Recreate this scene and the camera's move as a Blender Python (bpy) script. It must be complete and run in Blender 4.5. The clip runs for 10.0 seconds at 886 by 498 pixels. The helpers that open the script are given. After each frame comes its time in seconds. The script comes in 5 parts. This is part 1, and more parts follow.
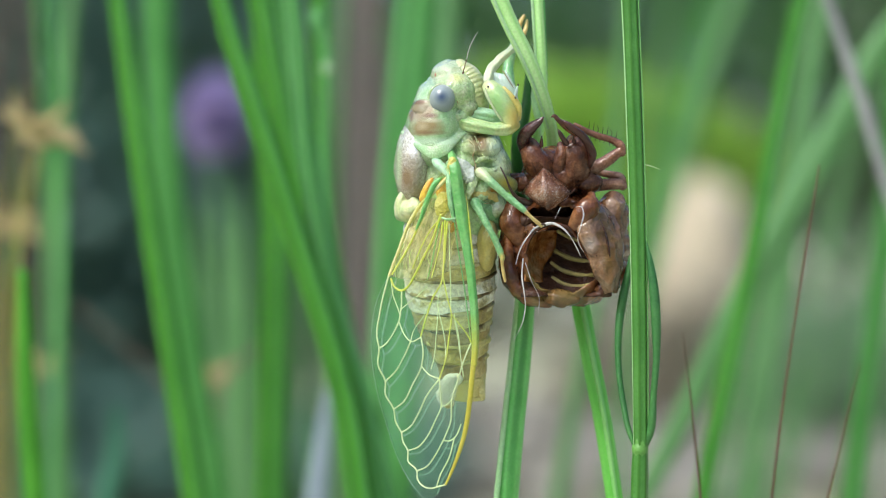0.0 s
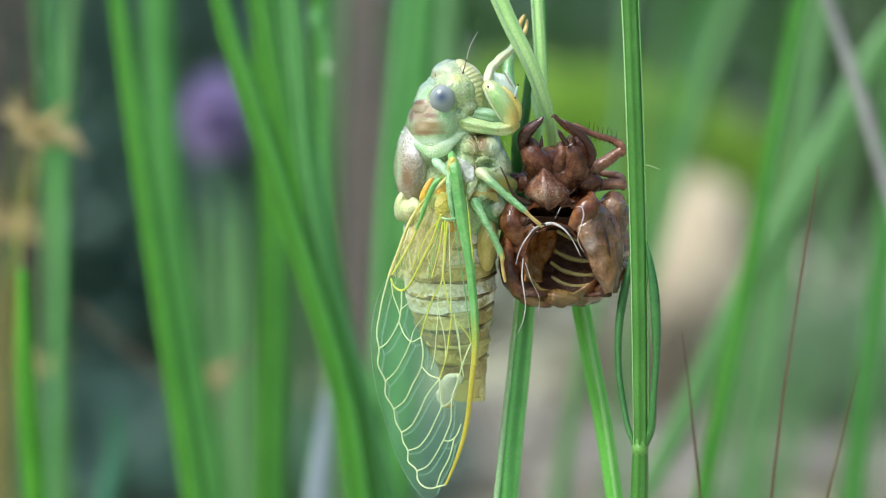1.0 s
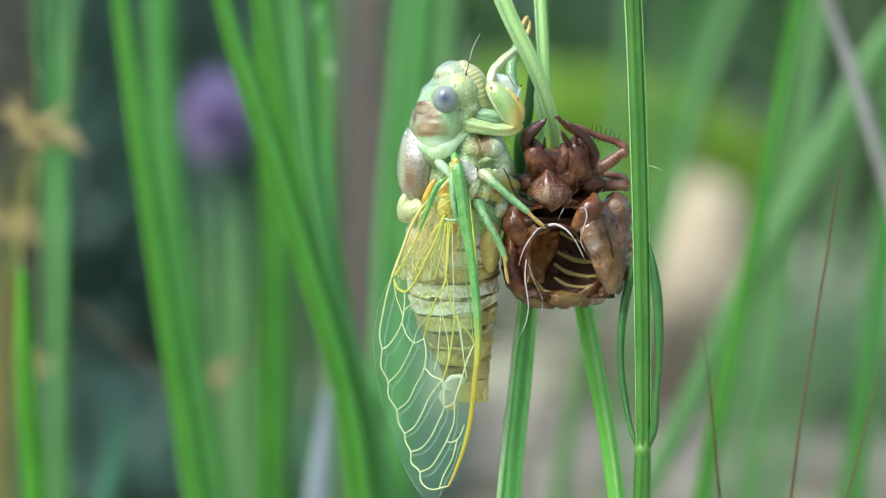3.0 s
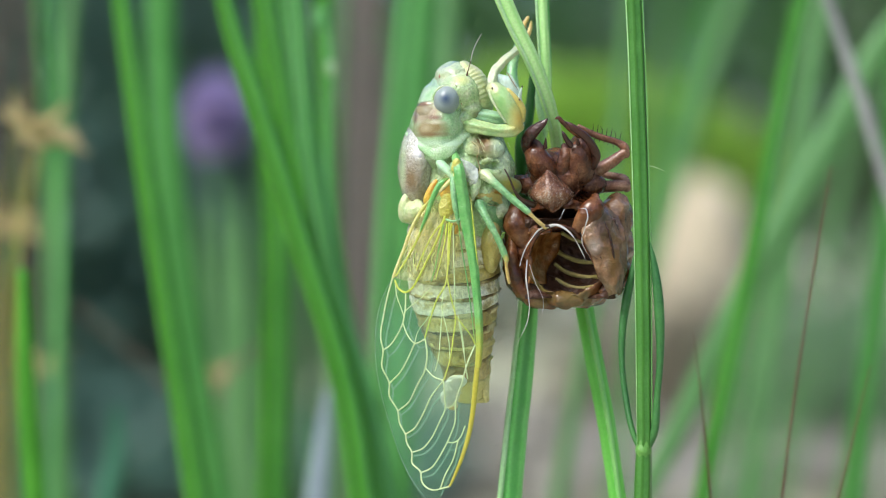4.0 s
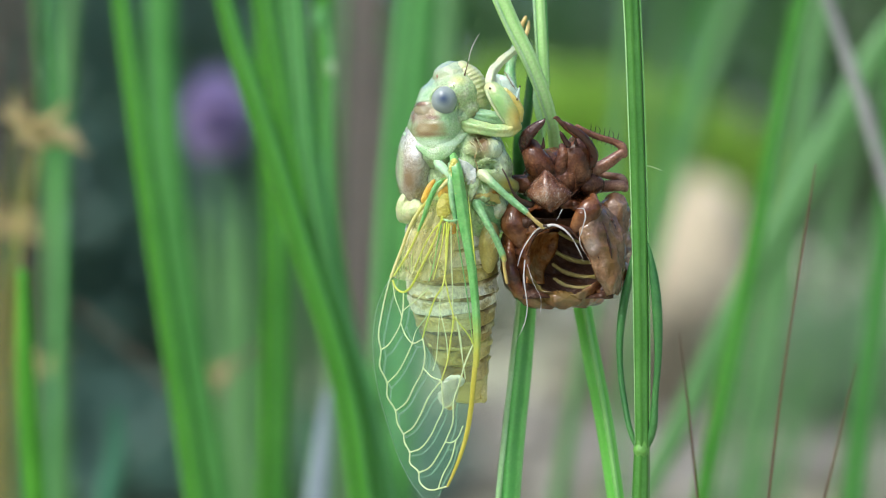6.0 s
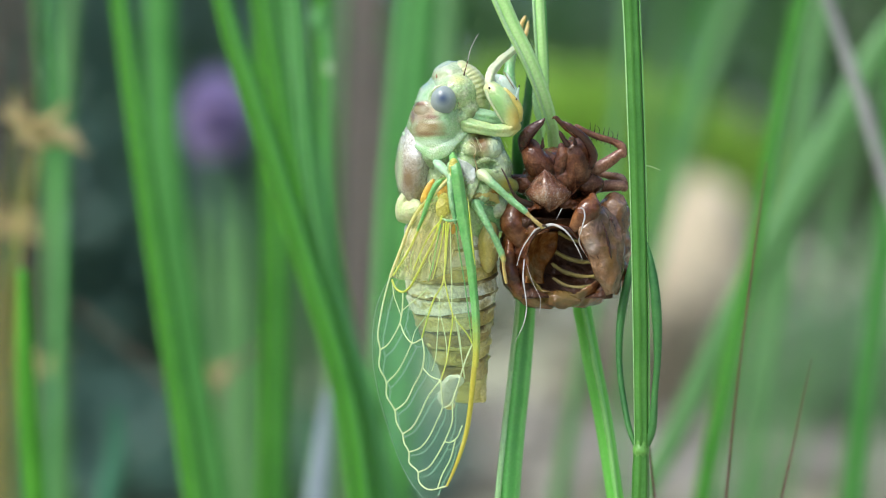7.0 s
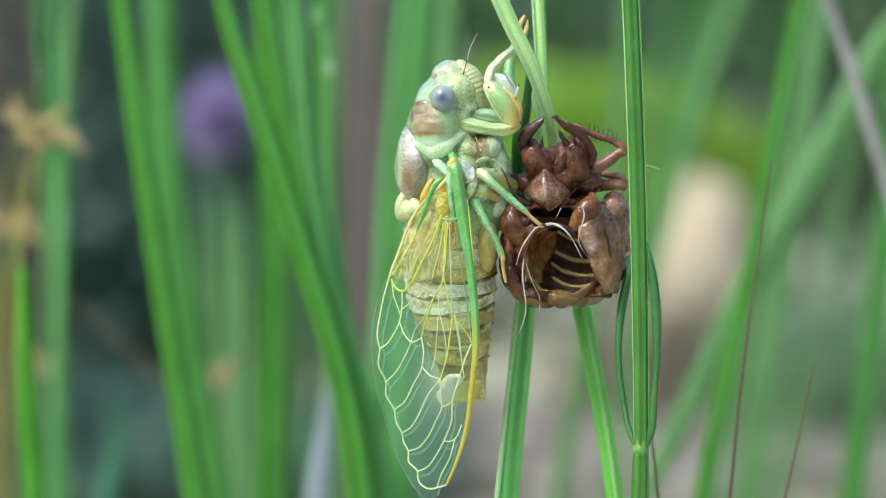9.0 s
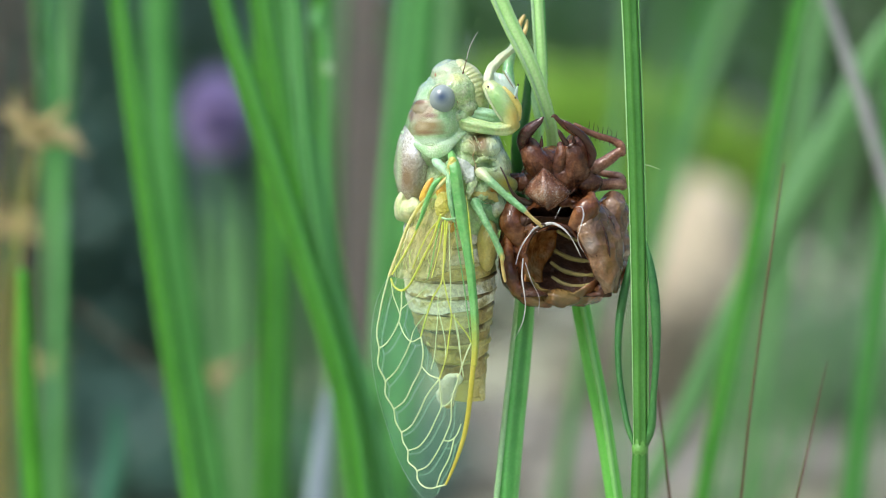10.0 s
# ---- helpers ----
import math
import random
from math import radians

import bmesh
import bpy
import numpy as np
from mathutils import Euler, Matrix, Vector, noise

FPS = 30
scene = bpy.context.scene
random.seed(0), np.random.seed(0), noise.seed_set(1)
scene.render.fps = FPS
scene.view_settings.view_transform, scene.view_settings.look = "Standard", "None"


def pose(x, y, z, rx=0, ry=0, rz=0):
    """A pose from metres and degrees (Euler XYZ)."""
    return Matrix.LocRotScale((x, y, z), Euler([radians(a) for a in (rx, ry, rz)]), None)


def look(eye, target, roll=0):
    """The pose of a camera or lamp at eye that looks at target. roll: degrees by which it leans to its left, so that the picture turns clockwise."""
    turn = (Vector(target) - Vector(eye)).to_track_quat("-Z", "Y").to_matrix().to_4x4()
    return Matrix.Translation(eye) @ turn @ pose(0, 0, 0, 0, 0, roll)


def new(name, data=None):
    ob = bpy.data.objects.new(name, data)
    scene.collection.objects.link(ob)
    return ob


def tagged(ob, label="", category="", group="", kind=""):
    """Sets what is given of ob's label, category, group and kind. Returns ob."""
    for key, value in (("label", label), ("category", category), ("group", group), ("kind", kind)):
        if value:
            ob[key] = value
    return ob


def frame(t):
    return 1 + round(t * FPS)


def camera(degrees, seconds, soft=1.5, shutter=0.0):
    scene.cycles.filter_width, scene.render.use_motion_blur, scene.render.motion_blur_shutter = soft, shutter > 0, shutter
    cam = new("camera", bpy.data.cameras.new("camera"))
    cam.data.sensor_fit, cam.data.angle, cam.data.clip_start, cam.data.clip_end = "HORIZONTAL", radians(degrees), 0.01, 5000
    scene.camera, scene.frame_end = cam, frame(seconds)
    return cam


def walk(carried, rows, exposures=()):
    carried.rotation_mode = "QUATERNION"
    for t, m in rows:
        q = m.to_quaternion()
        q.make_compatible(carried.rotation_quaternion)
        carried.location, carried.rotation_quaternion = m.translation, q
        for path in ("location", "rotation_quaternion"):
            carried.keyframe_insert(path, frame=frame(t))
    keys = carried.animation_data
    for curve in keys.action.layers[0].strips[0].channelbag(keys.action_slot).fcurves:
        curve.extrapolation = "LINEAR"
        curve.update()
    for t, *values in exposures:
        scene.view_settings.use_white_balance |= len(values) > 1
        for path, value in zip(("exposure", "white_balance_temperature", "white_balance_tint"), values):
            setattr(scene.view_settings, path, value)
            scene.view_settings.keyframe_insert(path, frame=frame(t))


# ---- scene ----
# One model unit (U) is a twentieth of a millimetre; the insect is about 30 mm long.
U = 5e-5
D = 0.1844          # lens to insect, metres
H = 0.22            # height of the insect over the ground

cam = camera(24, 10.0, 1.1, 0.5)
cam.data.dof.use_dof = True
cam.data.dof.focus_distance = D - 0.0038
cam.data.dof.aperture_fstop = 17.0
walk(cam, [(0, look((0, -D, H), (0, 0, H))), (10, look((0, -D, H), (0, 0, H)))],
     [(t, stops - 0.11, 6380, 9) for t, stops in ((0, 0.76), (1.0, 0.76), (2.5, 0.82), (4.0, 0.74), (5.5, 0.75), (8.0, 0.77), (10, 0.77))])

# ---- light: bright open shade, the sky above and behind the lens ----
world = bpy.data.worlds.new("sky")
scene.world = world
world.use_nodes = True
wn = world.node_tree.nodes
sky = wn.new("ShaderNodeTexSky")
sky.sky_type = "NISHITA"
sky.sun_disc = False
sky.sun_elevation = radians(52)
sky.sun_rotation = radians(225)
sky.air_density = 1.0
sky.dust_density = 2.5
world.node_tree.links.new(sky.outputs[0], wn["Background"].inputs[0])
wn["Background"].inputs[1].default_value = 0.15
sun = new("sun", bpy.data.lights.new("sun", "SUN"))
sun.data.energy = 2.0
sun.data.angle = radians(22)
sun.data.color = (1.0, 0.98, 0.96)
sun.matrix_world = look((-0.6, -0.6, 1.1), (0, 0, 0))


# ---- helpers of the scene ----
def at(x, z, d=0.0):
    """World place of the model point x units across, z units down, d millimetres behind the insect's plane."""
    s = (D + d / 1000) / D
    return Vector(((x - 784) * U * s, d / 1000, H + (441 - z) * U * s))


def far(d):
    return (D + d / 1000) / D


def smooth_rows(rows, steps):
    """A smooth curve through rows of numbers, by the length along it."""
    r = np.array(rows, float)
    if steps < 2 or len(r) < 3:
        return r
    w = np.ones(r.shape[1])
    w[2] = 1 / (U * 1000)
    w[3:] = 0
    s = np.maximum(np.linalg.norm(np.diff(r * w, axis=0), axis=1), 1e-6)
    slope = np.diff(r, axis=0) / s[:, None]
    m = np.vstack([slope[:1], (slope[:-1] * s[1:, None] + slope[1:] * s[:-1, None]) / (s[:-1] + s[1:])[:, None], slope[-1:]])
    out = []
    for i in range(len(r) - 1):
        h = s[i]
        for k in range(steps):
            t = k / steps
            out.append((2 * t ** 3 - 3 * t * t + 1) * r[i] + (t ** 3 - 2 * t * t + t) * h * m[i]
                       + (3 * t * t - 2 * t ** 3) * r[i + 1] + (t ** 3 - t * t) * h * m[i + 1])
    out.append(r[-1])
    return np.array(out)


def loft(rows, seg=14, steps=4, cap=(1, 1), shape=None, rough=(0, 1), bm=None, tilt=0.0):
    """A tube through rows of (x, z, d, r[, rd]): rounded where cap is 1, closed flat where 0, open where None.
    shape(v, a): factor on the radius at the share v of the length and the angle a. rough: (units, waves per mm) of unevenness.
    tilt: how far the near side of each ring slides along the tube, as a slope."""
    rows = [(*q, q[3]) if len(q) == 4 else q for q in rows]
    rows = smooth_rows(rows, steps)
    own = bm or bmesh.new()
    uv = own.loops.layers.uv.verify()
    pts = [at(q[0], q[1], q[2]) for q in rows]
    n = len(pts)
    rings = []
    length = 0.0

    def ring(c, t, ra, rb, v, along):
        side = t.cross(Vector((0, 1, 0)))
        side = side.normalized() if side.length > 0.05 else Vector((1, 0, 0))
        up = side.cross(t).normalized() - t * tilt
        vs = []
        for k in range(seg):
            a = 2 * math.pi * k / seg
            f = shape(v, a) if shape else 1.0
            off = side * (math.cos(a) * ra * f) + up * (math.sin(a) * rb * f)
            co = c + off
            if rough[0]:
                co += off.normalized() * (rough[0] * U * noise.noise(co * (1000 * rough[1])))
            vs.append(own.verts.new(co))
        rings.append((vs, along))

    for i in range(n):
        t = (pts[min(i + 1, n - 1)] - pts[max(i - 1, 0)]).normalized()
        s = far(rows[i][2]) * U
        ra, rb = max(rows[i][3], 0.05) * s, max(rows[i][4], 0.05) * s
        v = i / (n - 1)
        if i:
            length += (pts[i] - pts[i - 1]).length
        if i == 0 and cap[0] == 1:
            for g in (80, 55, 28):
                ring(pts[0] - t * (min(ra, rb) * math.sin(radians(g))), t, ra * math.cos(radians(g)), rb * math.cos(radians(g)), v, 0.0)
        ring(pts[i], t, ra, rb, v, length)
        if i == n - 1 and cap[1] == 1:
            for g in (28, 55, 80):
                ring(pts[-1] + t * (min(ra, rb) * math.sin(radians(g))), t, ra * math.cos(radians(g)), rb * math.cos(radians(g)), v, length)
    for (p, la), (q, lb) in zip(rings, rings[1:]):
        for k in range(seg):
            j = (k + 1) % seg
            f = own.faces.new((p[k], p[j], q[j], q[k]))
            f.smooth = True
            for loop, c in zip(f.loops, ((k / seg, la), ((k + 1) / seg, la), ((k + 1) / seg, lb), (k / seg, lb))):
                loop[uv].uv = (c[0], c[1] * 1000)
    if cap[0] is not None:
        own.faces.new(rings[0][0][::-1]).smooth = True
    if cap[1] is not None:
        own.faces.new(rings[-1][0]).smooth = True
    bmesh.ops.recalc_face_normals(own, faces=own.faces[:]) if bm is None else None
    return own


def blob(x, z, d, rx, rz, rd, turn=0, rough=(0, 1), seg=28, shape=None):
    """An uneven ellipsoid; turn in degrees in the plane of the insect. shape(n): factor by direction."""
    bm = bmesh.new()
    bmesh.ops.create_uvsphere(bm, u_segments=seg, v_segments=seg // 2 + 2, radius=1)
    c, s, rot = at(x, z, d), far(d) * U, Matrix.Rotation(radians(turn), 3, "Y")
    for v in bm.verts:
        n = v.co.normalized()
        f = shape(n) if shape else 1.0
        p = c + rot @ Vector((n.x * rx * s * f, n.y * rd * s * f, n.z * rz * s * f))
        if rough[0]:
            p += n * (rough[0] * U * noise.noise(p * (1000 * rough[1])))
        v.co = p
    for f in bm.faces:
        f.smooth = True
    return bm


def sheet(grid, thick=0.0, rough=(0, 1)):
    """A curved plate over a grid of rows of (x, z, d), each row as long as the others; thick in units."""
    bm = bmesh.new()
    uv = bm.loops.layers.uv.verify()
    vs = [[bm.verts.new(at(*q)) for q in row] for row in grid]
    if rough[0]:
        for v in bm.verts:
            v.co += noise.noise_vector(v.co * (1000 * rough[1])) * (rough[0] * U)
    for i in range(len(vs) - 1):
        for j in range(len(vs[0]) - 1):
            f = bm.faces.new((vs[i][j], vs[i][j + 1], vs[i + 1][j + 1], vs[i + 1][j]))
            f.smooth = True
            for loop, c in zip(f.loops, ((i, j), (i, j + 1), (i + 1, j + 1), (i + 1, j))):
                loop[uv].uv = (c[1] / (len(vs[0]) - 1), c[0] / (len(vs) - 1))
    if thick:
        bm.normal_update()
        bmesh.ops.solidify(bm, geom=bm.faces[:], thickness=thick * U)
        for f in bm.faces:
            f.smooth = True
    return bm


def join(*parts):
    """Several bmeshes in one."""
    whole = parts[0]
    for p in parts[1:]:
        me = bpy.data.meshes.new("t")
        p.to_mesh(me)
        whole.from_mesh(me)
        bpy.data.meshes.remove(me)
        p.free()
    return whole


BASE = {}


def thing(name, label, category, base, group="", kind=""):
    ob = new(name)
    ob.empty_display_size = 0.002
    ob.location = base
    BASE[ob.name] = Vector(base)
    return tagged(ob, label, category, group, kind)


def part(name, bm, material, parent, label=""):
    """One mesh under a thing or under a part; the bmesh is in world places."""
    b = BASE[parent.name]
    bmesh.ops.translate(bm, verts=bm.verts[:], vec=-b)
    me = bpy.data.meshes.new(name)
    bm.to_mesh(me)
    bm.free()
    me.materials.append(material)
    ob = new(name, me)
    ob.parent = parent
    BASE[ob.name] = b
    return tagged(ob, label)


def solo(name, bm, material, base, label, category, group="", kind=""):
    """A thing that is one mesh."""
    base = Vector(base)
    bmesh.ops.translate(bm, verts=bm.verts[:], vec=-base)
    me = bpy.data.meshes.new(name)
    bm.to_mesh(me)
    bm.free()
    me.materials.append(material)
    ob = new(name, me)
    ob.location = base
    BASE[ob.name] = base
    return tagged(ob, label, category, group, kind)


def crease(ob, units, waves, dense=0):
    """Ridged folds over a part: depth in units, waves per mm."""
    if dense:
        m = ob.modifiers.new("dense", "SUBSURF")
        m.levels = m.render_levels = dense
    tex = bpy.data.textures.new(ob.name + "_creases", "MUSGRAVE")
    tex.musgrave_type = "RIDGED_MULTIFRACTAL"
    tex.noise_scale = 0.001 / waves
    tex.octaves = 2
    m = ob.modifiers.new("creases", "DISPLACE")
    m.texture, m.texture_coords, m.strength, m.mid_level = tex, "LOCAL", units * U, 0.6
    return ob


def melt(name, parts, material, parent, label="", voxel=1.6, smooth=6, crumple=None):
    """Several swellings grown into one skin. crumple: (units, waves per mm) of ridged folds."""
    ob = part(name, join(*parts), material, parent, label)
    m = ob.modifiers.new("skin", "REMESH")
    m.mode, m.voxel_size, m.use_smooth_shade = "VOXEL", voxel * U, True
    m = ob.modifiers.new("ease", "SMOOTH")
    m.factor, m.iterations = 0.5, smooth
    if crumple:
        tex = bpy.data.textures.new(name + "_folds", "MUSGRAVE")
        tex.musgrave_type = "RIDGED_MULTIFRACTAL"
        tex.noise_scale = 0.001 / crumple[1]
        tex.octaves = 2
        m = ob.modifiers.new("folds", "DISPLACE")
        m.texture, m.texture_coords, m.strength, m.mid_level = tex, "LOCAL", crumple[0] * U, 0.6
    return ob


# ---- materials ----
def skin(name, colours, scale=900, rough=0.4, bump=0.3, bump_scale=3000, sss=0.0, spots=(), alpha=1.0, thin=0.0, coat=0.0, stripes=None, metal=0.0, detail=5.0, speck=None, origin=None, grain=0.12, relief=1.0, fade=None, ramp_at=(0.3, 0.7)):
    """Surface with two scales of mottling. colours: two or three; scale per metre; spots: markings as (x, z, d, rx, rz, rd, colour, edge)
    in the insect's model units; fade: (from, to, colour) by mm along a stem; thin: share of light let through; stripes: (number round the stem, colour, share)."""
    m = bpy.data.materials.new(name)
    m.use_nodes = True
    t = m.node_tree
    b = t.nodes["Principled BSDF"]
    L = t.links.new
    tc = t.nodes.new("ShaderNodeTexCoord")
    n1 = t.nodes.new("ShaderNodeTexNoise")
    n1.inputs["Scale"].default_value = scale
    n1.inputs["Detail"].default_value = detail
    n1.inputs["Roughness"].default_value = 0.6
    L(tc.outputs["Object"], n1.inputs["Vector"])
    ramp = t.nodes.new("ShaderNodeValToRGB")
    els = ramp.color_ramp.elements
    k = len(colours)
    els[0].position, els[1].position = ramp_at
    els[0].color, els[1].color = (*colours[0], 1), (*colours[-1], 1)
    if k == 3:
        els.new(sum(ramp_at) / 2).color = (*colours[1], 1)
    L(n1.outputs["Fac"], ramp.inputs[0])
    col = ramp.outputs[0]
    n2 = t.nodes.new("ShaderNodeTexNoise")
    n2.inputs["Scale"].default_value = bump_scale
    n2.inputs["Detail"].default_value = 4
    L(tc.outputs["Object"], n2.inputs["Vector"])
    fine = t.nodes.new("ShaderNodeMapRange")
    fine.inputs[1].default_value, fine.inputs[2].default_value = 0.3, 0.7
    fine.inputs[3].default_value, fine.inputs[4].default_value = 1 - grain, 1 + grain * 0.7
    L(n2.outputs["Fac"], fine.inputs[0])
    mul = t.nodes.new("ShaderNodeVectorMath")
    mul.operation = "SCALE"
    L(col, mul.inputs[0])
    L(fine.outputs[0], mul.inputs["Scale"])
    col = mul.outputs[0]
    if stripes:
        count, sc, share = stripes
        uvn = t.nodes.new("ShaderNodeUVMap")
        sep = t.nodes.new("ShaderNodeSeparateXYZ")
        L(uvn.outputs[0], sep.inputs[0])
        jit = t.nodes.new("ShaderNodeMath")
        jit.operation = "MULTIPLY_ADD"
        jit.inputs[1].default_value = 0.06
        L(n1.outputs["Fac"], jit.inputs[0])
        L(sep.outputs[0], jit.inputs[2])
        sn = t.nodes.new("ShaderNodeMath")
        sn.operation = "MULTIPLY"
        sn.inputs[1].default_value = count * 2 * math.pi
        L(jit.outputs[0], sn.inputs[0])
        si = t.nodes.new("ShaderNodeMath")
        si.operation = "SINE"
        L(sn.outputs[0], si.inputs[0])
        mr = t.nodes.new("ShaderNodeMapRange")
        mr.inputs[1].default_value, mr.inputs[2].default_value = -0.2, 0.9
        mr.inputs[4].default_value = share
        L(si.outputs[0], mr.inputs[0])
        mx = t.nodes.new("ShaderNodeMix")
        mx.data_type = "RGBA"
        mx.inputs["B"].default_value = (*sc, 1)
        L(mr.outputs[0], mx.inputs["Factor"])
        L(col, mx.inputs["A"])
        col = mx.outputs["Result"]
    if fade:
        uvf = t.nodes.new("ShaderNodeUVMap")
        sf = t.nodes.new("ShaderNodeSeparateXYZ")
        L(uvf.outputs[0], sf.inputs[0])
        mr = t.nodes.new("ShaderNodeMapRange")
        mr.inputs[1].default_value, mr.inputs[2].default_value = fade[0], fade[1]
        L(sf.outputs[1], mr.inputs[0])
        mx = t.nodes.new("ShaderNodeMix")
        mx.data_type = "RGBA"
        mx.blend_type = "MULTIPLY"
        mx.inputs["B"].default_value = (*fade[2], 1)
        L(mr.outputs[0], mx.inputs["Factor"])
        L(col, mx.inputs["A"])
        col = mx.outputs["Result"]
    if speck:
        n3 = t.nodes.new("ShaderNodeTexNoise")
        n3.inputs["Scale"].default_value = speck[0]
        n3.inputs["Detail"].default_value = 3
        L(tc.outputs["Object"], n3.inputs["Vector"])
        n4 = t.nodes.new("ShaderNodeMath")
        n4.operation = "MULTIPLY_ADD"
        n4.inputs[1].default_value = 0.5
        L(n1.outputs["Fac"], n4.inputs[0])
        L(n3.outputs["Fac"], n4.inputs[2])
        mr = t.nodes.new("ShaderNodeMapRange")
        mr.inputs[1].default_value, mr.inputs[2].default_value = speck[1], speck[1] + 0.12
        L(n4.outputs[0], mr.inputs[0])
        mx = t.nodes.new("ShaderNodeMix")
        mx.data_type = "RGBA"
        mx.inputs["B"].default_value = (*speck[2], 1)
        L(mr.outputs[0], mx.inputs["Factor"])
        L(col, mx.inputs["A"])
        col = mx.outputs["Result"]
    for x, z, d, rx, rz, rd, sc, edge in spots:
        c = at(x, z, d) - (CICADA if origin is None else origin)
        sub = t.nodes.new("ShaderNodeVectorMath")
        sub.operation = "SUBTRACT"
        sub.inputs[1].default_value = c
        L(tc.outputs["Object"], sub.inputs[0])
        warp = t.nodes.new("ShaderNodeVectorMath")
        warp.operation = "MULTIPLY"
        warp.inputs[1].default_value = (1 / (rx * U), 1 / (rd * U), 1 / (rz * U))
        L(sub.outputs[0], warp.inputs[0])
        ln = t.nodes.new("ShaderNodeVectorMath")
        ln.operation = "LENGTH"
        L(warp.outputs[0], ln.inputs[0])
        ad = t.nodes.new("ShaderNodeMath")
        ad.operation = "MULTIPLY_ADD"
        ad.inputs[1].default_value = 0.9
        L(n1.outputs["Fac"], ad.inputs[0])
        L(ln.outputs["Value"], ad.inputs[2])
        mr = t.nodes.new("ShaderNodeMapRange")
        mr.inputs[1].default_value, mr.inputs[2].default_value = 1.45 - edge, 1.45 + edge
        mr.inputs[3].default_value, mr.inputs[4].default_value = 1.0, 0.0
        L(ad.outputs[0], mr.inputs[0])
        mx = t.nodes.new("ShaderNodeMix")
        mx.data_type = "RGBA"
        mx.inputs["B"].default_value = (*sc, 1)
        L(mr.outputs[0], mx.inputs["Factor"])
        L(col, mx.inputs["A"])
        col = mx.outputs["Result"]
    L(col, b.inputs["Base Color"])
    b.inputs["Roughness"].default_value = rough
    b.inputs["Metallic"].default_value = metal
    b.inputs["Coat Weight"].default_value = coat
    b.inputs["Coat Roughness"].default_value = 0.07
    if sss:
        b.inputs["Subsurface Weight"].default_value = sss
        b.inputs["Subsurface Radius"].default_value = (1.0, 0.8, 0.45)
        b.inputs["Subsurface Scale"].default_value = 0.0012
    b.inputs["Alpha"].default_value = alpha
    if bump:
        bp = t.nodes.new("ShaderNodeBump")
        bp.inputs["Strength"].default_value = bump
        bp.inputs["Distance"].default_value = 0.8 / bump_scale
        L(n2.outputs["Fac"], bp.inputs["Height"])
        n5 = t.nodes.new("ShaderNodeTexNoise")
        n5.inputs["Scale"].default_value = bump_scale * 0.3
        n5.inputs["Detail"].default_value = 3
        n5.inputs["Distortion"].default_value = 1.2
        L(tc.outputs["Object"], n5.inputs["Vector"])
        bp2 = t.nodes.new("ShaderNodeBump")
        bp2.inputs["Strength"].default_value = min(bump * relief, 1.0)
        bp2.inputs["Distance"].default_value = 1.2 / bump_scale
        L(n5.outputs["Fac"], bp2.inputs["Height"])
        L(bp.outputs[0], bp2.inputs["Normal"])
        L(bp2.outputs[0], b.inputs["Normal"])
    if thin:
        tr = t.nodes.new("ShaderNodeBsdfTranslucent")
        L(col, tr.inputs[0])
        mix = t.nodes.new("ShaderNodeMixShader")
        mix.inputs[0].default_value = thin
        L(b.outputs[0], mix.inputs[1])
        L(tr.outputs[0], mix.inputs[2])
        L(mix.outputs[0], t.nodes["Material Output"].inputs[0])
    return m


CICADA = at(880, 330, 0)
# The pale specks colour in fine glints on the head.
M_HEAD = skin("pale_green_cuticle", [(0.31, 0.50, 0.21), (0.46, 0.61, 0.30), (0.62, 0.67, 0.42)], 1100, 0.2, 0.9, 5000, 0.2, coat=0.8, speck=(8000, 0.98, (0.70, 0.72, 0.52)), relief=0.25, grain=0.28, ramp_at=(0.36, 0.64),
              spots=[(790, 128, -3, 24, 14, 200, (0.52, 0.60, 0.40), 0.9), (818, 145, -3, 10, 7, 200, (0.62, 0.66, 0.26), 0.8), (846, 205, -3, 8, 6, 200, (0.30, 0.28, 0.16), 0.9)])
M_CLYPEUS = skin("ribbed_face", [(0.48, 0.58, 0.26), (0.62, 0.62, 0.32)], 700, 0.32, 0.4, 5000, 0.3, coat=0.2)
# Pale specks and the palest upper spot paint highlights among the brown marks.
M_PRONOTUM = skin("pronotum_cuticle", [(0.32, 0.55, 0.25), (0.49, 0.66, 0.38)], 800, 0.18, 0.9, 8000, 0.2, coat=0.85, relief=0.25, grain=0.2, ramp_at=(0.36, 0.64),
                  spots=[(755, 201, -4.5, 24, 17, 200, (0.31, 0.235, 0.12), 0.4), (761, 229, -4.5, 27, 13, 200, (0.30, 0.23, 0.10), 0.4), (754, 197, -4.5, 9, 6, 200, (0.50, 0.45, 0.32), 0.9), (748, 185, -4.5, 18, 4, 200, (0.17, 0.085, 0.035), 0.5),
                         (770, 210.5, -4.5, 10, 4, 200, (0.19, 0.10, 0.045), 0.6), (772, 219, -4.5, 12, 2.6, 200, (0.50, 0.46, 0.30), 0.8), (745, 208, -4.5, 7, 9, 200, (0.46, 0.37, 0.23), 0.9), (756, 229, -4.5, 8, 5, 200, (0.46, 0.38, 0.22), 0.9), (736, 205, -4.5, 3.5, 14, 200, (0.22, 0.12, 0.06), 0.6), (763, 240, -4.5, 22, 3, 200, (0.24, 0.15, 0.065), 0.9), (772, 255, -4.5, 44, 4, 200, (0.50, 0.68, 0.46), 1.0)],
                  speck=(9000, 0.86, (0.64, 0.66, 0.52)))
